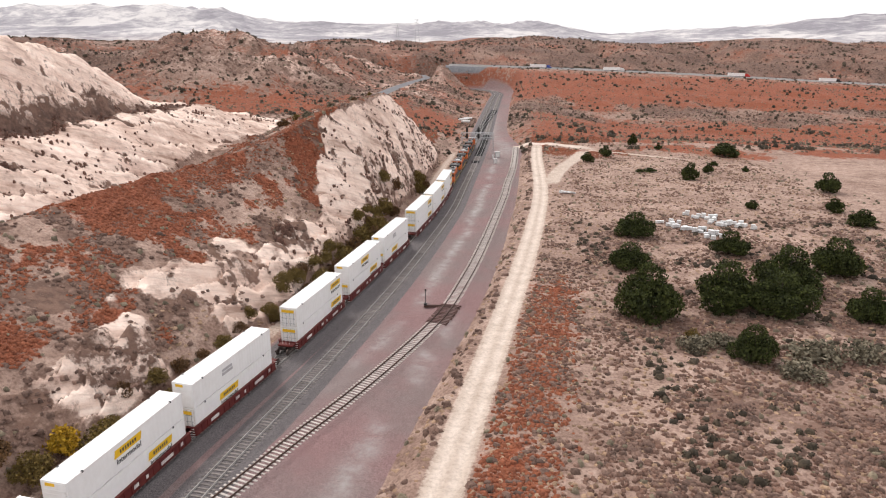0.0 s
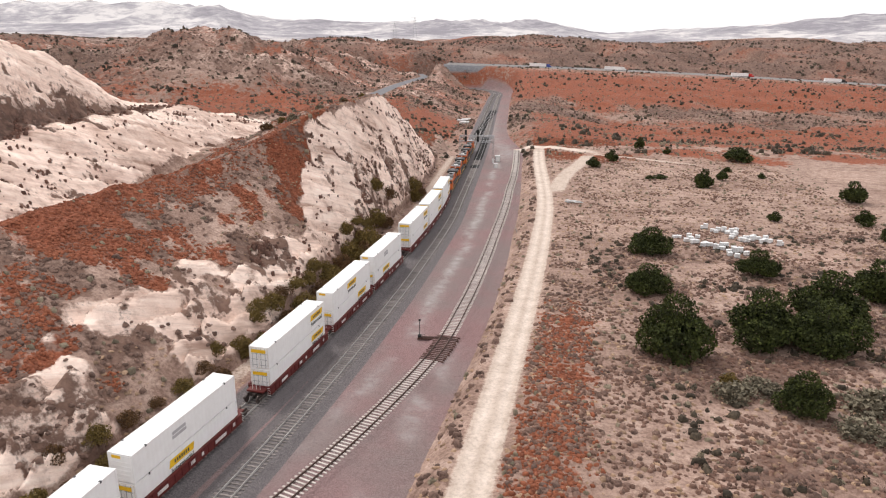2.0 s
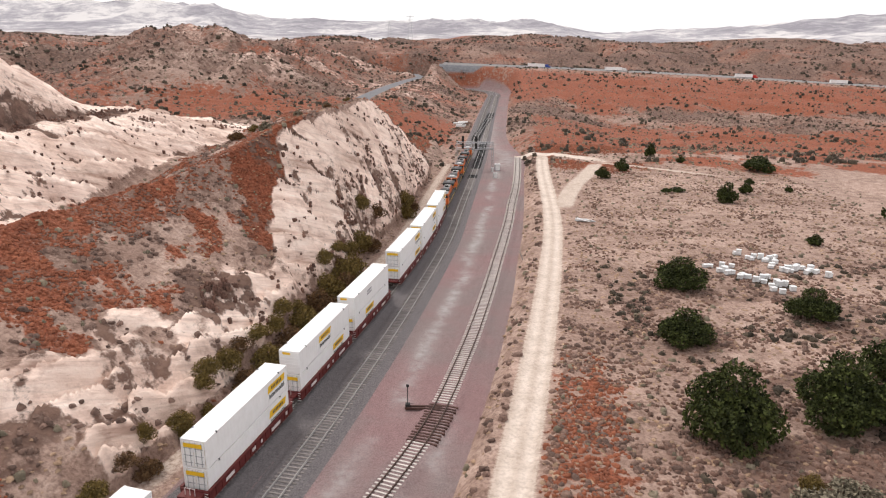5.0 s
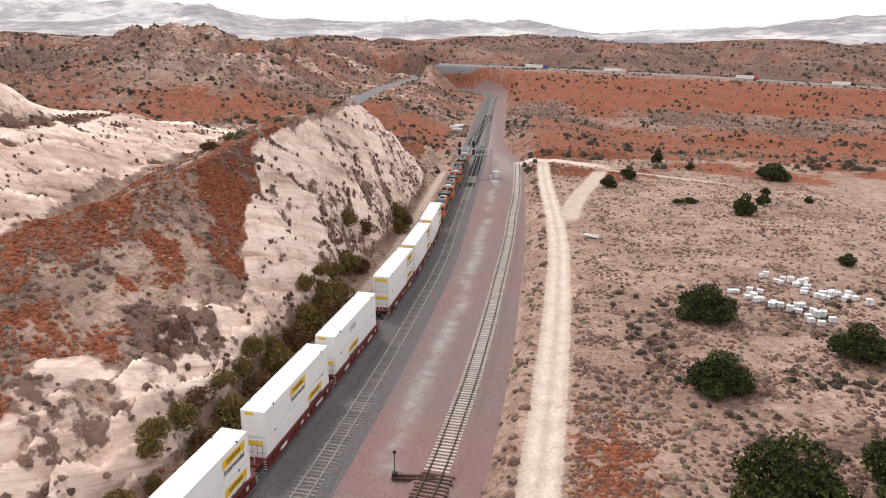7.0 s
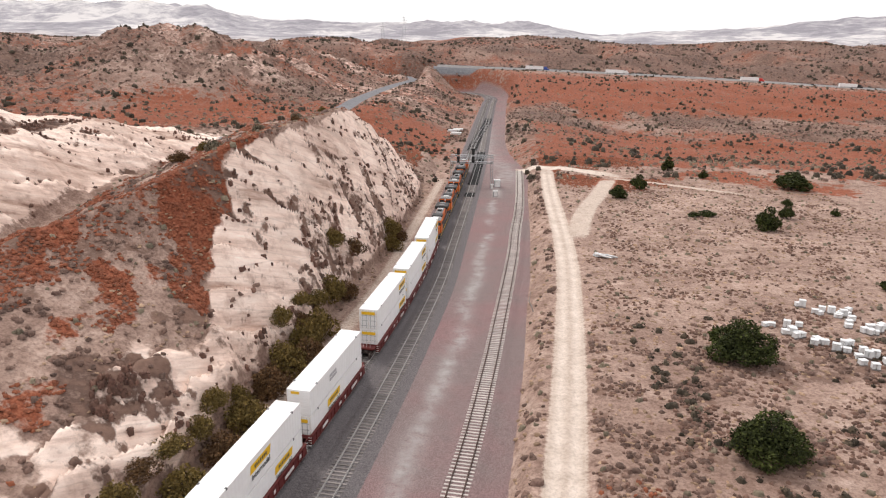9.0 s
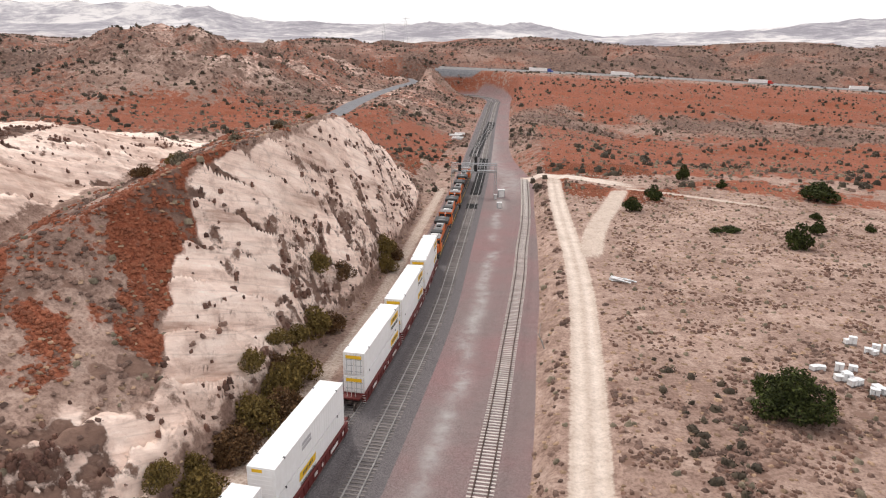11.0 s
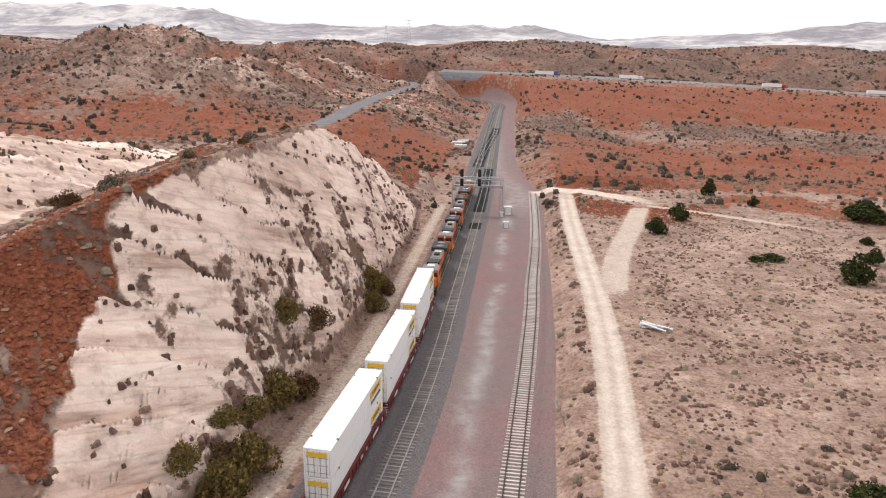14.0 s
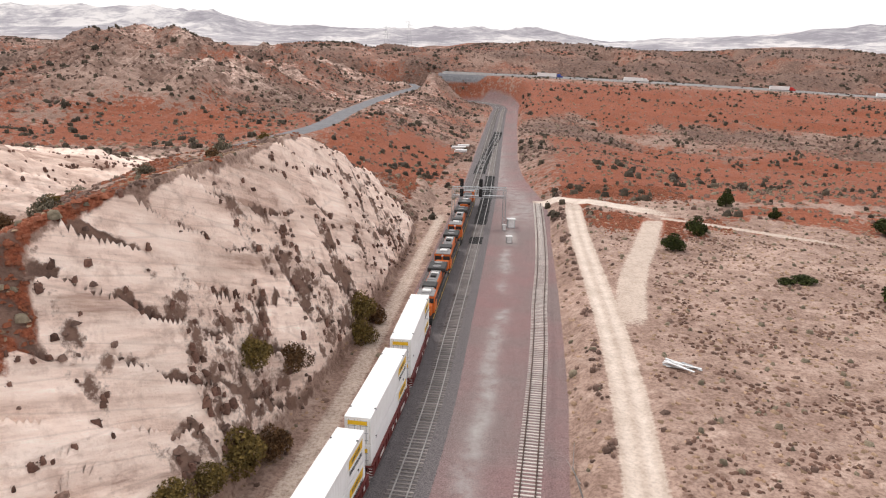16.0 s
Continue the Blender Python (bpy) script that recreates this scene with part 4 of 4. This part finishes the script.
def leaves(rng, lobes, count, size):
    """Small leaf clumps as tilted triangles on the skin of a few lobes."""
    lobes = np.array(lobes, float)
    pick = rng.choice(len(lobes), count, p=lobes[:, 3] ** 2 / (lobes[:, 3] ** 2).sum())
    d = rng.normal(size=(count, 3))
    d /= np.linalg.norm(d, axis=1)[:, None]
    r = lobes[pick, 3] * rng.uniform(0.55, 1.08, count) ** 0.5
    bumpy = 1 + 0.16 * np.sin(d[:, 0] * 7 + pick) * np.cos(d[:, 1] * 6 + pick * 2) + 0.1 * np.sin(d[:, 2] * 11)
    mid = lobes[pick, :3] + d * (r * bumpy)[:, None] * np.array([1, 1, 0.82])
    mid[:, 2] = np.maximum(mid[:, 2], 0.1)
    s = size * rng.uniform(0.6, 1.4, count)
    a = rng.normal(size=(count, 3)) + d * 0.6
    a /= np.linalg.norm(a, axis=1)[:, None]
    b = np.cross(a, rng.normal(size=(count, 3)))
    b /= np.linalg.norm(b, axis=1)[:, None]
    v = np.stack([mid + a * s[:, None], mid + b * s[:, None] * 0.7 - a * s[:, None] * 0.4, mid - b * s[:, None] * 0.7 - a * s[:, None] * 0.4], 1)
    return v.reshape(-1, 3), np.arange(count * 3).reshape(-1, 3)


def tree(seed, w, h, count, mat, name, label, category, leaf=0.28):
    """A broad tree or large bush: trunk, limbs and a crown of many leaf clumps on uneven lobes."""
    rng = np.random.RandomState(seed)
    t = empty(name, Matrix(), label, category)
    bm = bmesh.new()
    rod(bm, (0, 0, -0.4), (0.05 * w, 0, h * 0.35), 0.05 * h, 0.03 * h, 9)
    lobes = []
    for k in range(9):
        a, q = k * 2.4 + rng.uniform(-0.4, 0.4), rng.uniform(0.25, 0.95) ** 0.6
        rr = rng.uniform(0.17, 0.27) * w
        zz = rng.uniform(0.3, 0.62) * h * (1.15 - 0.45 * q)
        lobes.append((math.cos(a) * q * (w / 2 - rr * 0.7), math.sin(a) * q * (w / 2 - rr * 0.7), max(zz, rr * 0.55), rr))
    lobes.append((0, 0, h * 0.72, w * 0.22))
    for x, y, z, r in lobes:
        rod(bm, (0.03 * w, 0, h * 0.2), (x * 0.8, y * 0.8, z), 0.022 * h, 0.008 * h, 5)
    part("trunk", bm, bark, t, "dark bark trunk and limbs")
    v, f = leaves(rng, lobes, count, leaf)
    crown = new("crown", raw_mesh("crown", v, f, mat))
    crown.parent = t
    return t


def plant(kind, seed, x, y, w, h, base):
    s = pose(x, y, ground_at(x, y) - 0.15, 0, 0, seed * 77.0)
    return copy_thing(kind, s @ Matrix.Diagonal((w / base[0], w / base[0], h / base[1], 1)))


OAKS = [(tree(s, 8.0, 6.0, 9500, oak_leaf, "oak_tree", "dark green bushy oak standing in the dry field", "tree", 0.19), (8.0, 6.0)) for s in (1, 2, 3)]
FIELD = ((37.4, 134.9, 9.0, 5.4), (31.6, 112.1, 8.2, 5.1), (29.3, 88.4, 9.9, 8.6), (53.2, 122.5, 7.5, 5.0), (42.2, 92.3, 10.6, 8.2), (49.7, 90.6, 9.8, 7.2),
         (55.5, 101.0, 11.0, 8.0), (67.4, 109.7, 9.5, 7.2), (62.0, 88.5, 6.5, 5.4), (39.6, 74.0, 6.3, 5.0))
for i, (x, y, w, h) in enumerate(FIELD):
    plant(OAKS[i % 3][0], i + 1, x, y + 1.5, w, h, OAKS[i % 3][1])
SMALL = [(tree(s, 5.0, 4.6, 2600, oak_leaf, "bush", "dark green rounded bush in the dry field", "bush", 0.24), (5.0, 4.6)) for s in (11, 12)]
SPOTS = ((42.1, 233.3, 4.9, 4.0), (50.7, 246.7, 4.6, 4.6), (66.5, 274.4, 4.1, 5.2), (73.7, 262.3, 2.8, 3.1), (94.5, 249.4, 10.4, 5.6), (68.7, 203.0, 5.2, 5.9),
         (77.9, 214.3, 3.8, 3.6), (100.6, 183.8, 6.3, 6.4), (91.5, 160.9, 4.8, 3.9), (91.0, 146.6, 6.0, 4.3), (72.7, 163.5, 3.3, 2.7), (90.5, 217.1, 2.4, 2.1),
         (59.4, 215.2, 4.6, 1.5), (56.0, 214.0, 3.0, 1.3), (84.0, 228.0, 3.0, 2.0))
for i, (x, y, w, h) in enumerate(SPOTS):
    plant(SMALL[i % 2][0], i + 1, x, y + 0.8, w, h, SMALL[i % 2][1])
for ob in [OAKS[0][0], OAKS[1][0], OAKS[2][0], SMALL[0][0], SMALL[1][0]]:
    for o in (*ob.children_recursive, ob):
        bpy.data.objects.remove(o)
SCRUB = [(tree(21, 5.0, 3.4, 2800, olive_leaf, "bush", "olive and gold bush at the foot of the cut", "bush", 0.17), (5.0, 3.4)),
         (tree(22, 5.0, 3.4, 2800, rust_leaf, "bush", "rust-brown bush at the foot of the cut", "bush", 0.17), (5.0, 3.4)),
         (tree(23, 4.0, 3.0, 1200, gold_leaf, "bush", "bright golden-yellow bush beside the line", "bush", 0.24), (4.0, 3.0)),
         (tree(24, 5.0, 2.4, 1100, grey_leaf, "bush", "grey-green dry bush in the field", "bush", 0.24), (5.0, 2.4))]
FOOT = ((0, -14.3, 195, 5.5, 4.2), (0, -13.4, 191, 4.5, 3.5), (1, -12.6, 199, 4, 3), (0, -19.6, 157, 6, 4.4), (1, -18.2, 162, 4.5, 3.2), (0, -20.8, 166, 4.5, 3), (1, -18.3, 172, 4.5, 3.2), (0, -22.5, 146, 6.5, 4.6), (0, -23.2, 141, 6, 5),
        (1, -22.0, 137, 5, 4), (0, -24.3, 134, 6, 4.6), (1, -24.8, 129, 5.5, 3.6), (0, -25.2, 121, 5.5, 4), (1, -25.8, 115, 5, 3.2), (0, -27.2, 108, 5.5, 3.4), (1, -27.6, 102, 5, 3),
        (0, -28.6, 97, 5, 3.2), (0, -28.8, 91, 5.5, 3.2), (1, -29.6, 84, 5.5, 3), (0, -31.0, 77, 5, 2.8), (1, -32.6, 71, 5, 2.6), (0, -33.6, 65, 5.5, 3), (1, -35.2, 60, 5, 2.8))
for i, (k, x, y, w, h) in enumerate(FOOT):
    small = 0.62 if y < 98 else 1.0
    plant(SCRUB[k][0], i + 1, x + (3.0 if 98 < y < 155 else 0), y, w * small, h * small, SCRUB[k][1])
more = random.Random(9)
for i in range(24):
    y = 58 + 4.1 * i
    k = more.choice((0, 0, 1))
    plant(SCRUB[k][0], i + 70, float(cliff_foot(y)) + more.uniform(-2.2, 0.6), y, more.uniform(2, 3.4) + (y > 98), more.uniform(1.2, 2.2) + 0.6 * (y > 98), SCRUB[k][1])
for i, (k, x, y, w, h) in enumerate(((2, -39.0, 52.0, 4.2, 3.2), (0, -36.5, 55.5, 6, 3), (0, -40.0, 48.0, 5, 3), (1, -43.0, 46.0, 5, 3), (3, 48.0, 76.0, 7, 2.6), (3, 54.0, 76.5, 6, 2.4), (3, 43.5, 70.5, 6, 2.0), (3, 33, 78, 5, 2), (3, 37, 80, 5, 1.6), (0, 33.5, 81, 2.5, 2))):
    plant(SCRUB[k][0], i + 40, x, y, w, h, SCRUB[k][1])
# round bushes on the flat top of the cut and on the bench behind it
for i, (k, x, y, w, h) in enumerate(((3, -39.0, 163.0, 3.4, 2.2), (1, -45.5, 165.0, 3.6, 2.2), (0, -44.0, 172.0, 2.6, 1.8), (3, -36.0, 178.0, 2.4, 1.5), (1, -31.0, 186.0, 2.2, 1.4), (3, -33.5, 196.0, 2.6, 1.6), (0, -29.0, 201.0, 2.0, 1.4), (3, -48.0, 184.0, 3.0, 1.8))):
    plant(SCRUB[k][0], i + 120, x, y, w, h, SCRUB[k][1])
for ob, _base in SCRUB:
    for o in (*ob.children_recursive, ob):
        bpy.data.objects.remove(o)


def tufts(name, label, mat, count, region, keep, width, height, blades, seed):
    """Low brush as one object: each tuft is a low mound of small leaf clumps."""
    rng = np.random.RandomState(seed)
    xs, ys = [], []
    got = 0
    while got < count:
        n = count * 2
        x = rng.uniform(region[0], region[1], n)
        y = region[2] + (region[3] - region[2]) * rng.uniform(0, 1, n) ** 1.35
        z, cover, ways = heights(x, y)
        ok = keep(x, y, z, cover, ways, rng.uniform(0, 1, n))
        xs.append(np.stack([x, y, z], -1)[ok])
        got += int(ok.sum())
        if len(xs) > 12:
            break
    base = np.concatenate(xs)[:count]
    count = len(base)
    size = rng.uniform(0.45, 1.0, count) ** 1.2
    blades = max(4, blades // 3)
    squash = rng.uniform(0.7, 1.3, (count, 1, 3))
    span = (size[:, None] * np.array([width / 2, width / 2, height]))[:, None, :] * squash
    # the mound: two uneven rings and a top
    n = 5
    turn = rng.uniform(0, 6.3, (count, 1)) + np.arange(n) * 2 * np.pi / n
    low = np.stack([np.cos(turn), np.sin(turn), -0.25 + 0 * turn], -1) * rng.uniform(0.6, 1.2, (count, n, 1))
    up = np.stack([np.cos(turn + 0.5), np.sin(turn + 0.5), 1.1 + 0 * turn], -1) * rng.uniform(0.38, 0.8, (count, n, 1))
    top = np.stack([rng.uniform(-0.2, 0.2, count), rng.uniform(-0.2, 0.2, count), rng.uniform(0.7, 1.0, count)], -1)[:, None, :]
    dome = (base[:, None, :] + np.concatenate([low, up, top], 1) * span).reshape(-1, 3)
    k = np.arange(n)
    j = (k + 1) % n
    one = np.concatenate([np.stack([k, j, n + k], -1), np.stack([j, n + j, n + k], -1), np.stack([n + k, n + j, 0 * k + 2 * n], -1)])
    tris = (one[None] + (np.arange(count) * (2 * n + 1))[:, None, None]).reshape(-1, 3)
    # loose twigs and leaves that break its outline
    d = rng.normal(size=(count, blades, 3))
    d /= np.linalg.norm(d, axis=2)[:, :, None]
    d[:, :, 2] = np.abs(d[:, :, 2])
    r = rng.uniform(0.7, 1.1, (count, blades, 1))
    mid = base[:, None, :] + d * r * span
    s = (size * (width + height) / 2 * 0.13)[:, None, None] * rng.uniform(0.6, 1.5, (count, blades, 1))
    a = rng.normal(size=(count, blades, 3)) + d
    a /= np.linalg.norm(a, axis=2)[:, :, None]
    b = np.cross(a, rng.normal(size=(count, blades, 3)))
    b /= np.linalg.norm(b, axis=2)[:, :, None]
    v = np.stack([mid + a * s, mid + (b * 0.8 - a * 0.5) * s, mid - (b * 0.8 + a * 0.5) * s], 2).reshape(-1, 3)
    f = np.concatenate([tris, np.arange(len(v)).reshape(-1, 3) + len(dome)])
    mesh = raw_mesh(name, np.concatenate([dome, v]), f, mat)
    mesh.shade_smooth()
    return tagged(new(name, mesh), label, "brush", kind="stuff")


red_blade = leaf_material("red_brush", (0.14, 0.044, 0.024), (0.31, 0.105, 0.053), 0.16)
brown_blade = leaf_material("brown_brush", (0.085, 0.05, 0.04), (0.23, 0.145, 0.112), 0.4)
sage_blade = leaf_material("sage_brush", (0.11, 0.088, 0.06), (0.25, 0.205, 0.145), 0.35)
cliff_blade = leaf_material("cliff_shrub", (0.075, 0.036, 0.028), (0.2, 0.11, 0.08), 0.4)
tan_blade = leaf_material("tan_grass", (0.22, 0.135, 0.085), (0.38, 0.26, 0.175), 0.35)


field_blade = leaf_material("field_brush", (0.09, 0.048, 0.036), (0.23, 0.135, 0.1), 0.3)


def clear(ways, cover):
    return (ways[0] < 0.25) & (ways[1] < 0.2) & (ways[2] < 0.2) & (cover[2] < 0.3)



tufts("red_brush", "rust-red dry buckwheat brush", red_blade, 30000, (-75, 60, 42, 300), lambda x, y, z, c, w, r: clear(w, c) & (r < step(0.15, 0.65, c[0])) & (c[1] < 0.4), 0.85, 0.26, 12, 1)
tufts("brown_brush", "dark brown low shrubs", brown_blade, 12000, (-70, 100, 42, 270), lambda x, y, z, c, w, r: clear(w, c) & (r < np.where(c[1] > 0.4, np.where(c[3] > 0.3, 0.4, 0.04), np.where(c[3] > 0.3, 0.8, 0.05 + 0.16 * step(170, 110, y)))) & (c[0] < 0.55) & (fbm(x, y, 6, 2, 74) > -0.1), 1.15, 0.38, 15, 2)
tufts("cliff_shrub", "dark red-brown shrubs rooted in the rock", cliff_blade, 1500, (-100, -12, 110, 262), lambda x, y, z, c, w, r: (c[1] > 0.25) & (r < 0.03 + 0.5 * (c[3] > 0.35) * (fbm(x, y, 5, 2, 75) > 0.1)), 1.0, 0.75, 40, 7)
tufts("sage_brush", "grey-green sage brush", sage_blade, 2200, (-110, 110, 42, 330), lambda x, y, z, c, w, r: clear(w, c) & (r < 0.5) & (c[1] < 0.5), 1.1, 0.55, 20, 3)
tufts("dry_grass", "tan and ochre dry grass", tan_blade, 9000, (-40, 100, 42, 260), lambda x, y, z, c, w, r: clear(w, c) & (r < 0.6) & (c[1] < 0.4), 0.9, 0.2, 12, 4)
tufts("field_brush", "fine brown and rust tufts clumped over the dry field", field_blade, 16000, (8, 100, 42, 245), lambda x, y, z, c, w, r: clear(w, c) & (x > road_left(y) + 5) & (r < 0.06 + 0.9 * step(-0.05, 0.35, fbm(x, y, 8, 4, 76) + 0.4 * step(150, 90, y) - 0.1)), 0.85, 0.3, 12, 15)
tufts("bank_shrub", "dark grey-brown shrubs along the dirt road's bank", brown_blade, 500, (-8, 30, 44, 275), lambda x, y, z, c, w, r: (np.abs(x - road_left(y) + 1.1) < 0.9) & (r < 0.5 * (fbm(x, y, 9, 2, 73) > 0.0)), 1.4, 0.65, 24, 8)
tufts("far_brush", "dark brush on the far slopes", brown_blade, 22000, (-420, 420, 260, 760), lambda x, y, z, c, w, r: clear(w, c) & (r < 0.12 + 0.8 * (c[3] > 0.45)), 1.9, 0.9, 12, 5)
tufts("far_sage", "grey-green brush on the far plain", sage_blade, 7000, (-300, 420, 260, 700), lambda x, y, z, c, w, r: clear(w, c) & (r < 0.3), 1.7, 0.8, 12, 6)
tufts("hill_brush", "dark brush on the hills past the highway", brown_blade, 14000, (-700, 800, 745, 1250), lambda x, y, z, c, w, r: clear(w, c) & (r < 0.7), 3.2, 1.5, 12, 9)

scrub_blade = leaf_material("dark_scrub", (0.025, 0.021, 0.014), (0.095, 0.07, 0.048), 0.4)
tufts("far_scrub", "dark green-brown scrub oak scattered over the far slopes", scrub_blade, 3600, (-480, 480, 265, 745), lambda x, y, z, c, w, r: clear(w, c) & (r < 0.04 + 0.6 * (fbm(x, y, 34, 3, 91) > 0.2)), 3.2, 1.9, 30, 12)
tufts("hill_scrub", "dark scrub on the hills past the highway", scrub_blade, 2600, (-700, 800, 745, 1250), lambda x, y, z, c, w, r: clear(w, c) & (r < 0.05 + 0.8 * (fbm(x, y, 60, 3, 92) > 0.1)), 5.5, 2.6, 24, 13)
tufts("field_shrub", "small dark shrubs scattered over the sandy field", scrub_blade, 900, (24, 100, 44, 150), lambda x, y, z, c, w, r: clear(w, c) & (c[1] < 0.3) & (r < 0.05 + 0.7 * (fbm(x, y, 16, 3, 93) > 0.1)), 1.7, 0.75, 60, 14)

# ---- beehives, boards and traffic ----
hive_white = surface("hive_white", (0.66, 0.66, 0.66), (0.84, 0.84, 0.84), 0.4, 0.6)
first_hive = None
rng = random.Random(5)
for (x0, y0), (x1, y1), n in (((44.7, 146.5), (49.9, 145.4), 8), ((53.5, 154), (60.0, 151.5), 11), ((47.3, 142.8), (55.5, 136.7), 17), ((57.0, 146.2), (65.5, 144.6), 15), ((57.0, 150.3), (59.0, 149.6), 3), ((52.2, 135.0), (53.5, 134.6), 2)):
    for k in range(n):
        u = (k + 0.5) / n
        x, y = x0 + (x1 - x0) * u + rng.uniform(-0.5, 0.5), y0 + (y1 - y0) * u + rng.uniform(-2.0, 2.0)
        m = pose(x, y, ground_at(x, y) - 0.02, 0, 0, rng.uniform(-35, 35)) @ Matrix.Diagonal((1, 1, rng.choice((1.0, 1.2, 1.4, 1.9)), 1))
        if first_hive:
            copy_thing(first_hive, m)
            continue
        first_hive = empty("beehive", m, "white painted wooden beehive on a low pallet", "beehive", "beehives")
        part("pallet", box(bmesh.new(), 1.05, 0.85, 0.12), timber_tie, first_hive, "weathered pallet")
        for sx in (-0.25, 0.25):
            part("hive_box", box(bmesh.new(), 0.44, 0.72, 0.42, sx, 0, 0.12, bevel=0.02), hive_white, first_hive)
            part("lid", box(bmesh.new(), 0.5, 0.78, 0.09, sx, 0, 0.54, bevel=0.02), hive_white, first_hive, "flat white lid")
pile = empty("board_pile", pose(28.4, 180, ground_at(28.4, 180)), "loose pile of white boards and pipes lying in the field", "boards")
for k in range(12):
    bm = bmesh.new()
    box(bm, rng.uniform(0.15, 0.35), rng.uniform(2.2, 4.2), 0.08)
    ob = part("board", bm, hive_white if k % 3 else galvanised, pile)
    ob.matrix_basis = pose(rng.uniform(-1.2, 1.2), rng.uniform(-0.8, 0.8), 0.05 + 0.05 * k, 0, 0, 62 + rng.uniform(-25, 25))

barrier_grey = surface("barrier_grey", (0.42, 0.41, 0.40), (0.58, 0.57, 0.56), 1.5, 0.8)
for dy in (-13, 4, 21):
    bm = bmesh.new()
    before = None
    for x in range(-26, 700, 12):
        z = float(highway_z(x)) - 0.1
        ring = [bm.verts.new((x, HIGHWAY + dy + oy, z + oz)) for oy, oz in ((-0.3, 0), (-0.1, 1.1), (0.1, 1.1), (0.3, 0))]
        if before:
            for i in range(3):
                bm.faces.new((before[i], before[i + 1], ring[i + 1], ring[i]))
        before = ring
    tagged(part("barrier", bm, barrier_grey), "pale concrete barrier along the far highway", "barrier", kind="structure")


def truck(x, dy, cab_mat, label):
    """A tractor with a box trailer that heads along +x."""
    t = empty("truck", pose(x, HIGHWAY + dy, float(highway_z(x)), 0, 1.8, 0), label, "truck", "highway trucks")
    part("trailer", box(bmesh.new(), 16.1, 2.6, 2.9, 0, 0, 1.15, bevel=0.06), container_white, t, "white box trailer")
    cab = part("cab", box(bmesh.new(), 3.2, 2.5, 2.7, 10.2, 0, 0.9, bevel=0.35), cab_mat, t, "tractor cab with sleeper")
    part("bonnet", box(bmesh.new(), 2.1, 2.2, 1.4, 12.6, 0, 0.8, bevel=0.3), cab_mat, cab)
    part("windshield", box(bmesh.new(), 0.06, 2.0, 0.8, 11.8, 0, 2.4), dark_glass, cab)
    part("chassis", box(bmesh.new(), 19.5, 1.2, 0.35, 2.5, 0, 0.75), loco_black, t)
    for x in (-6.6, -5.2, 7.6, 9.0, 12.9):
        for s in (-1, 1):
            part("wheel", rod(bmesh.new(), (x, s * 0.85, 0.5), (x, s * 1.25, 0.5), 0.5, sides=14), loco_black, t)
    return t


cab_red = surface("cab_red", (0.45, 0.02, 0.02), (0.55, 0.04, 0.03), 0.8, 0.4)
cab_blue = surface("cab_blue", (0.03, 0.06, 0.25), (0.05, 0.09, 0.33), 0.8, 0.4)
truck(138, -4, white_paint, "white semi-trailer truck on the far highway")
truck(262, -4, cab_red, "white trailer with a red tractor on the far highway")
truck(352, -4, loco_black, "white trailer with a black tractor on the far highway")
truck(64, -4, cab_blue, "white trailer with a blue tractor on the far highway")
for x, mat in ((20, white_paint), (98, loco_black), (180, white_paint), (203, galvanised), (300, white_paint), (318, loco_black), (390, cab_red), (410, white_paint)):
    car = empty("car", pose(x, HIGHWAY - 8, float(highway_z(x)), 0, 1.8, 0), "small car driving on the far highway", "car", "highway cars")
    part("body", box(bmesh.new(), 4.6, 1.8, 0.75, 0, 0, 0.35, bevel=0.2), mat, car)
    part("cabin", box(bmesh.new(), 2.5, 1.6, 0.6, -0.2, 0, 1.05, bevel=0.25), dark_glass, car)
    for wx in (-1.4, 1.4):
        for s in (-1, 1):
            part("wheel", rod(bmesh.new(), (wx, s * 0.7, 0.33), (wx, s * 0.92, 0.33), 0.33, sides=12), loco_black, car)


def pylon(x, y, h):
    z = ground_at(x, y)
    p = empty("power_pylon", pose(x, y, z - 1), "grey steel lattice power pylon on a far hill", "pylon", "power pylons")
    for sx in (-1, 1):
        for sy in (-1, 1):
            part("leg", rod(bmesh.new(), (sx * h * 0.1, sy * h * 0.1, 0), (sx * 0.5, sy * 0.5, h), 0.14, 0.08, 4), galvanised, p)
    bm = bmesh.new()
    for k in range(6):
        a, b = 0.1 - 0.085 * k / 6, 0.1 - 0.085 * (k + 1) / 6
        for s in (-1, 1):
            rod(bm, (s * h * a, -h * a, h * k / 6), (-s * h * b, -h * b, h * (k + 1) / 6), 0.07, sides=3)
    part("bracing", bm, galvanised, p)
    for k in (0.72, 0.84, 0.96):
        part("cross_arm", rod(bmesh.new(), (-h * 0.14, 0, h * k), (h * 0.14, 0, h * k), 0.14, sides=4), galvanised, p)


for x, y, h in ((-95, 1150, 40), (-110, 1000, 36)):
    pylon(x, y, h)
log = empty("fallen_pole", pose(12.7, 158.5, ground_at(12.7, 158.5) + 0.1), "weathered fallen pole and dry branches beside the siding", "pole")
for a, b, r in (((0, -4, 0), (-0.4, 1.5, 0.25), 0.09), ((-0.4, 1.2, 0.2), (0.3, 5.5, 0.5), 0.06), ((0, -1, 0.1), (-0.9, 2.5, 0.4), 0.05)):
    part("branch", rod(bmesh.new(), a, b, r, r * 0.6, 6), timber_tie, log)
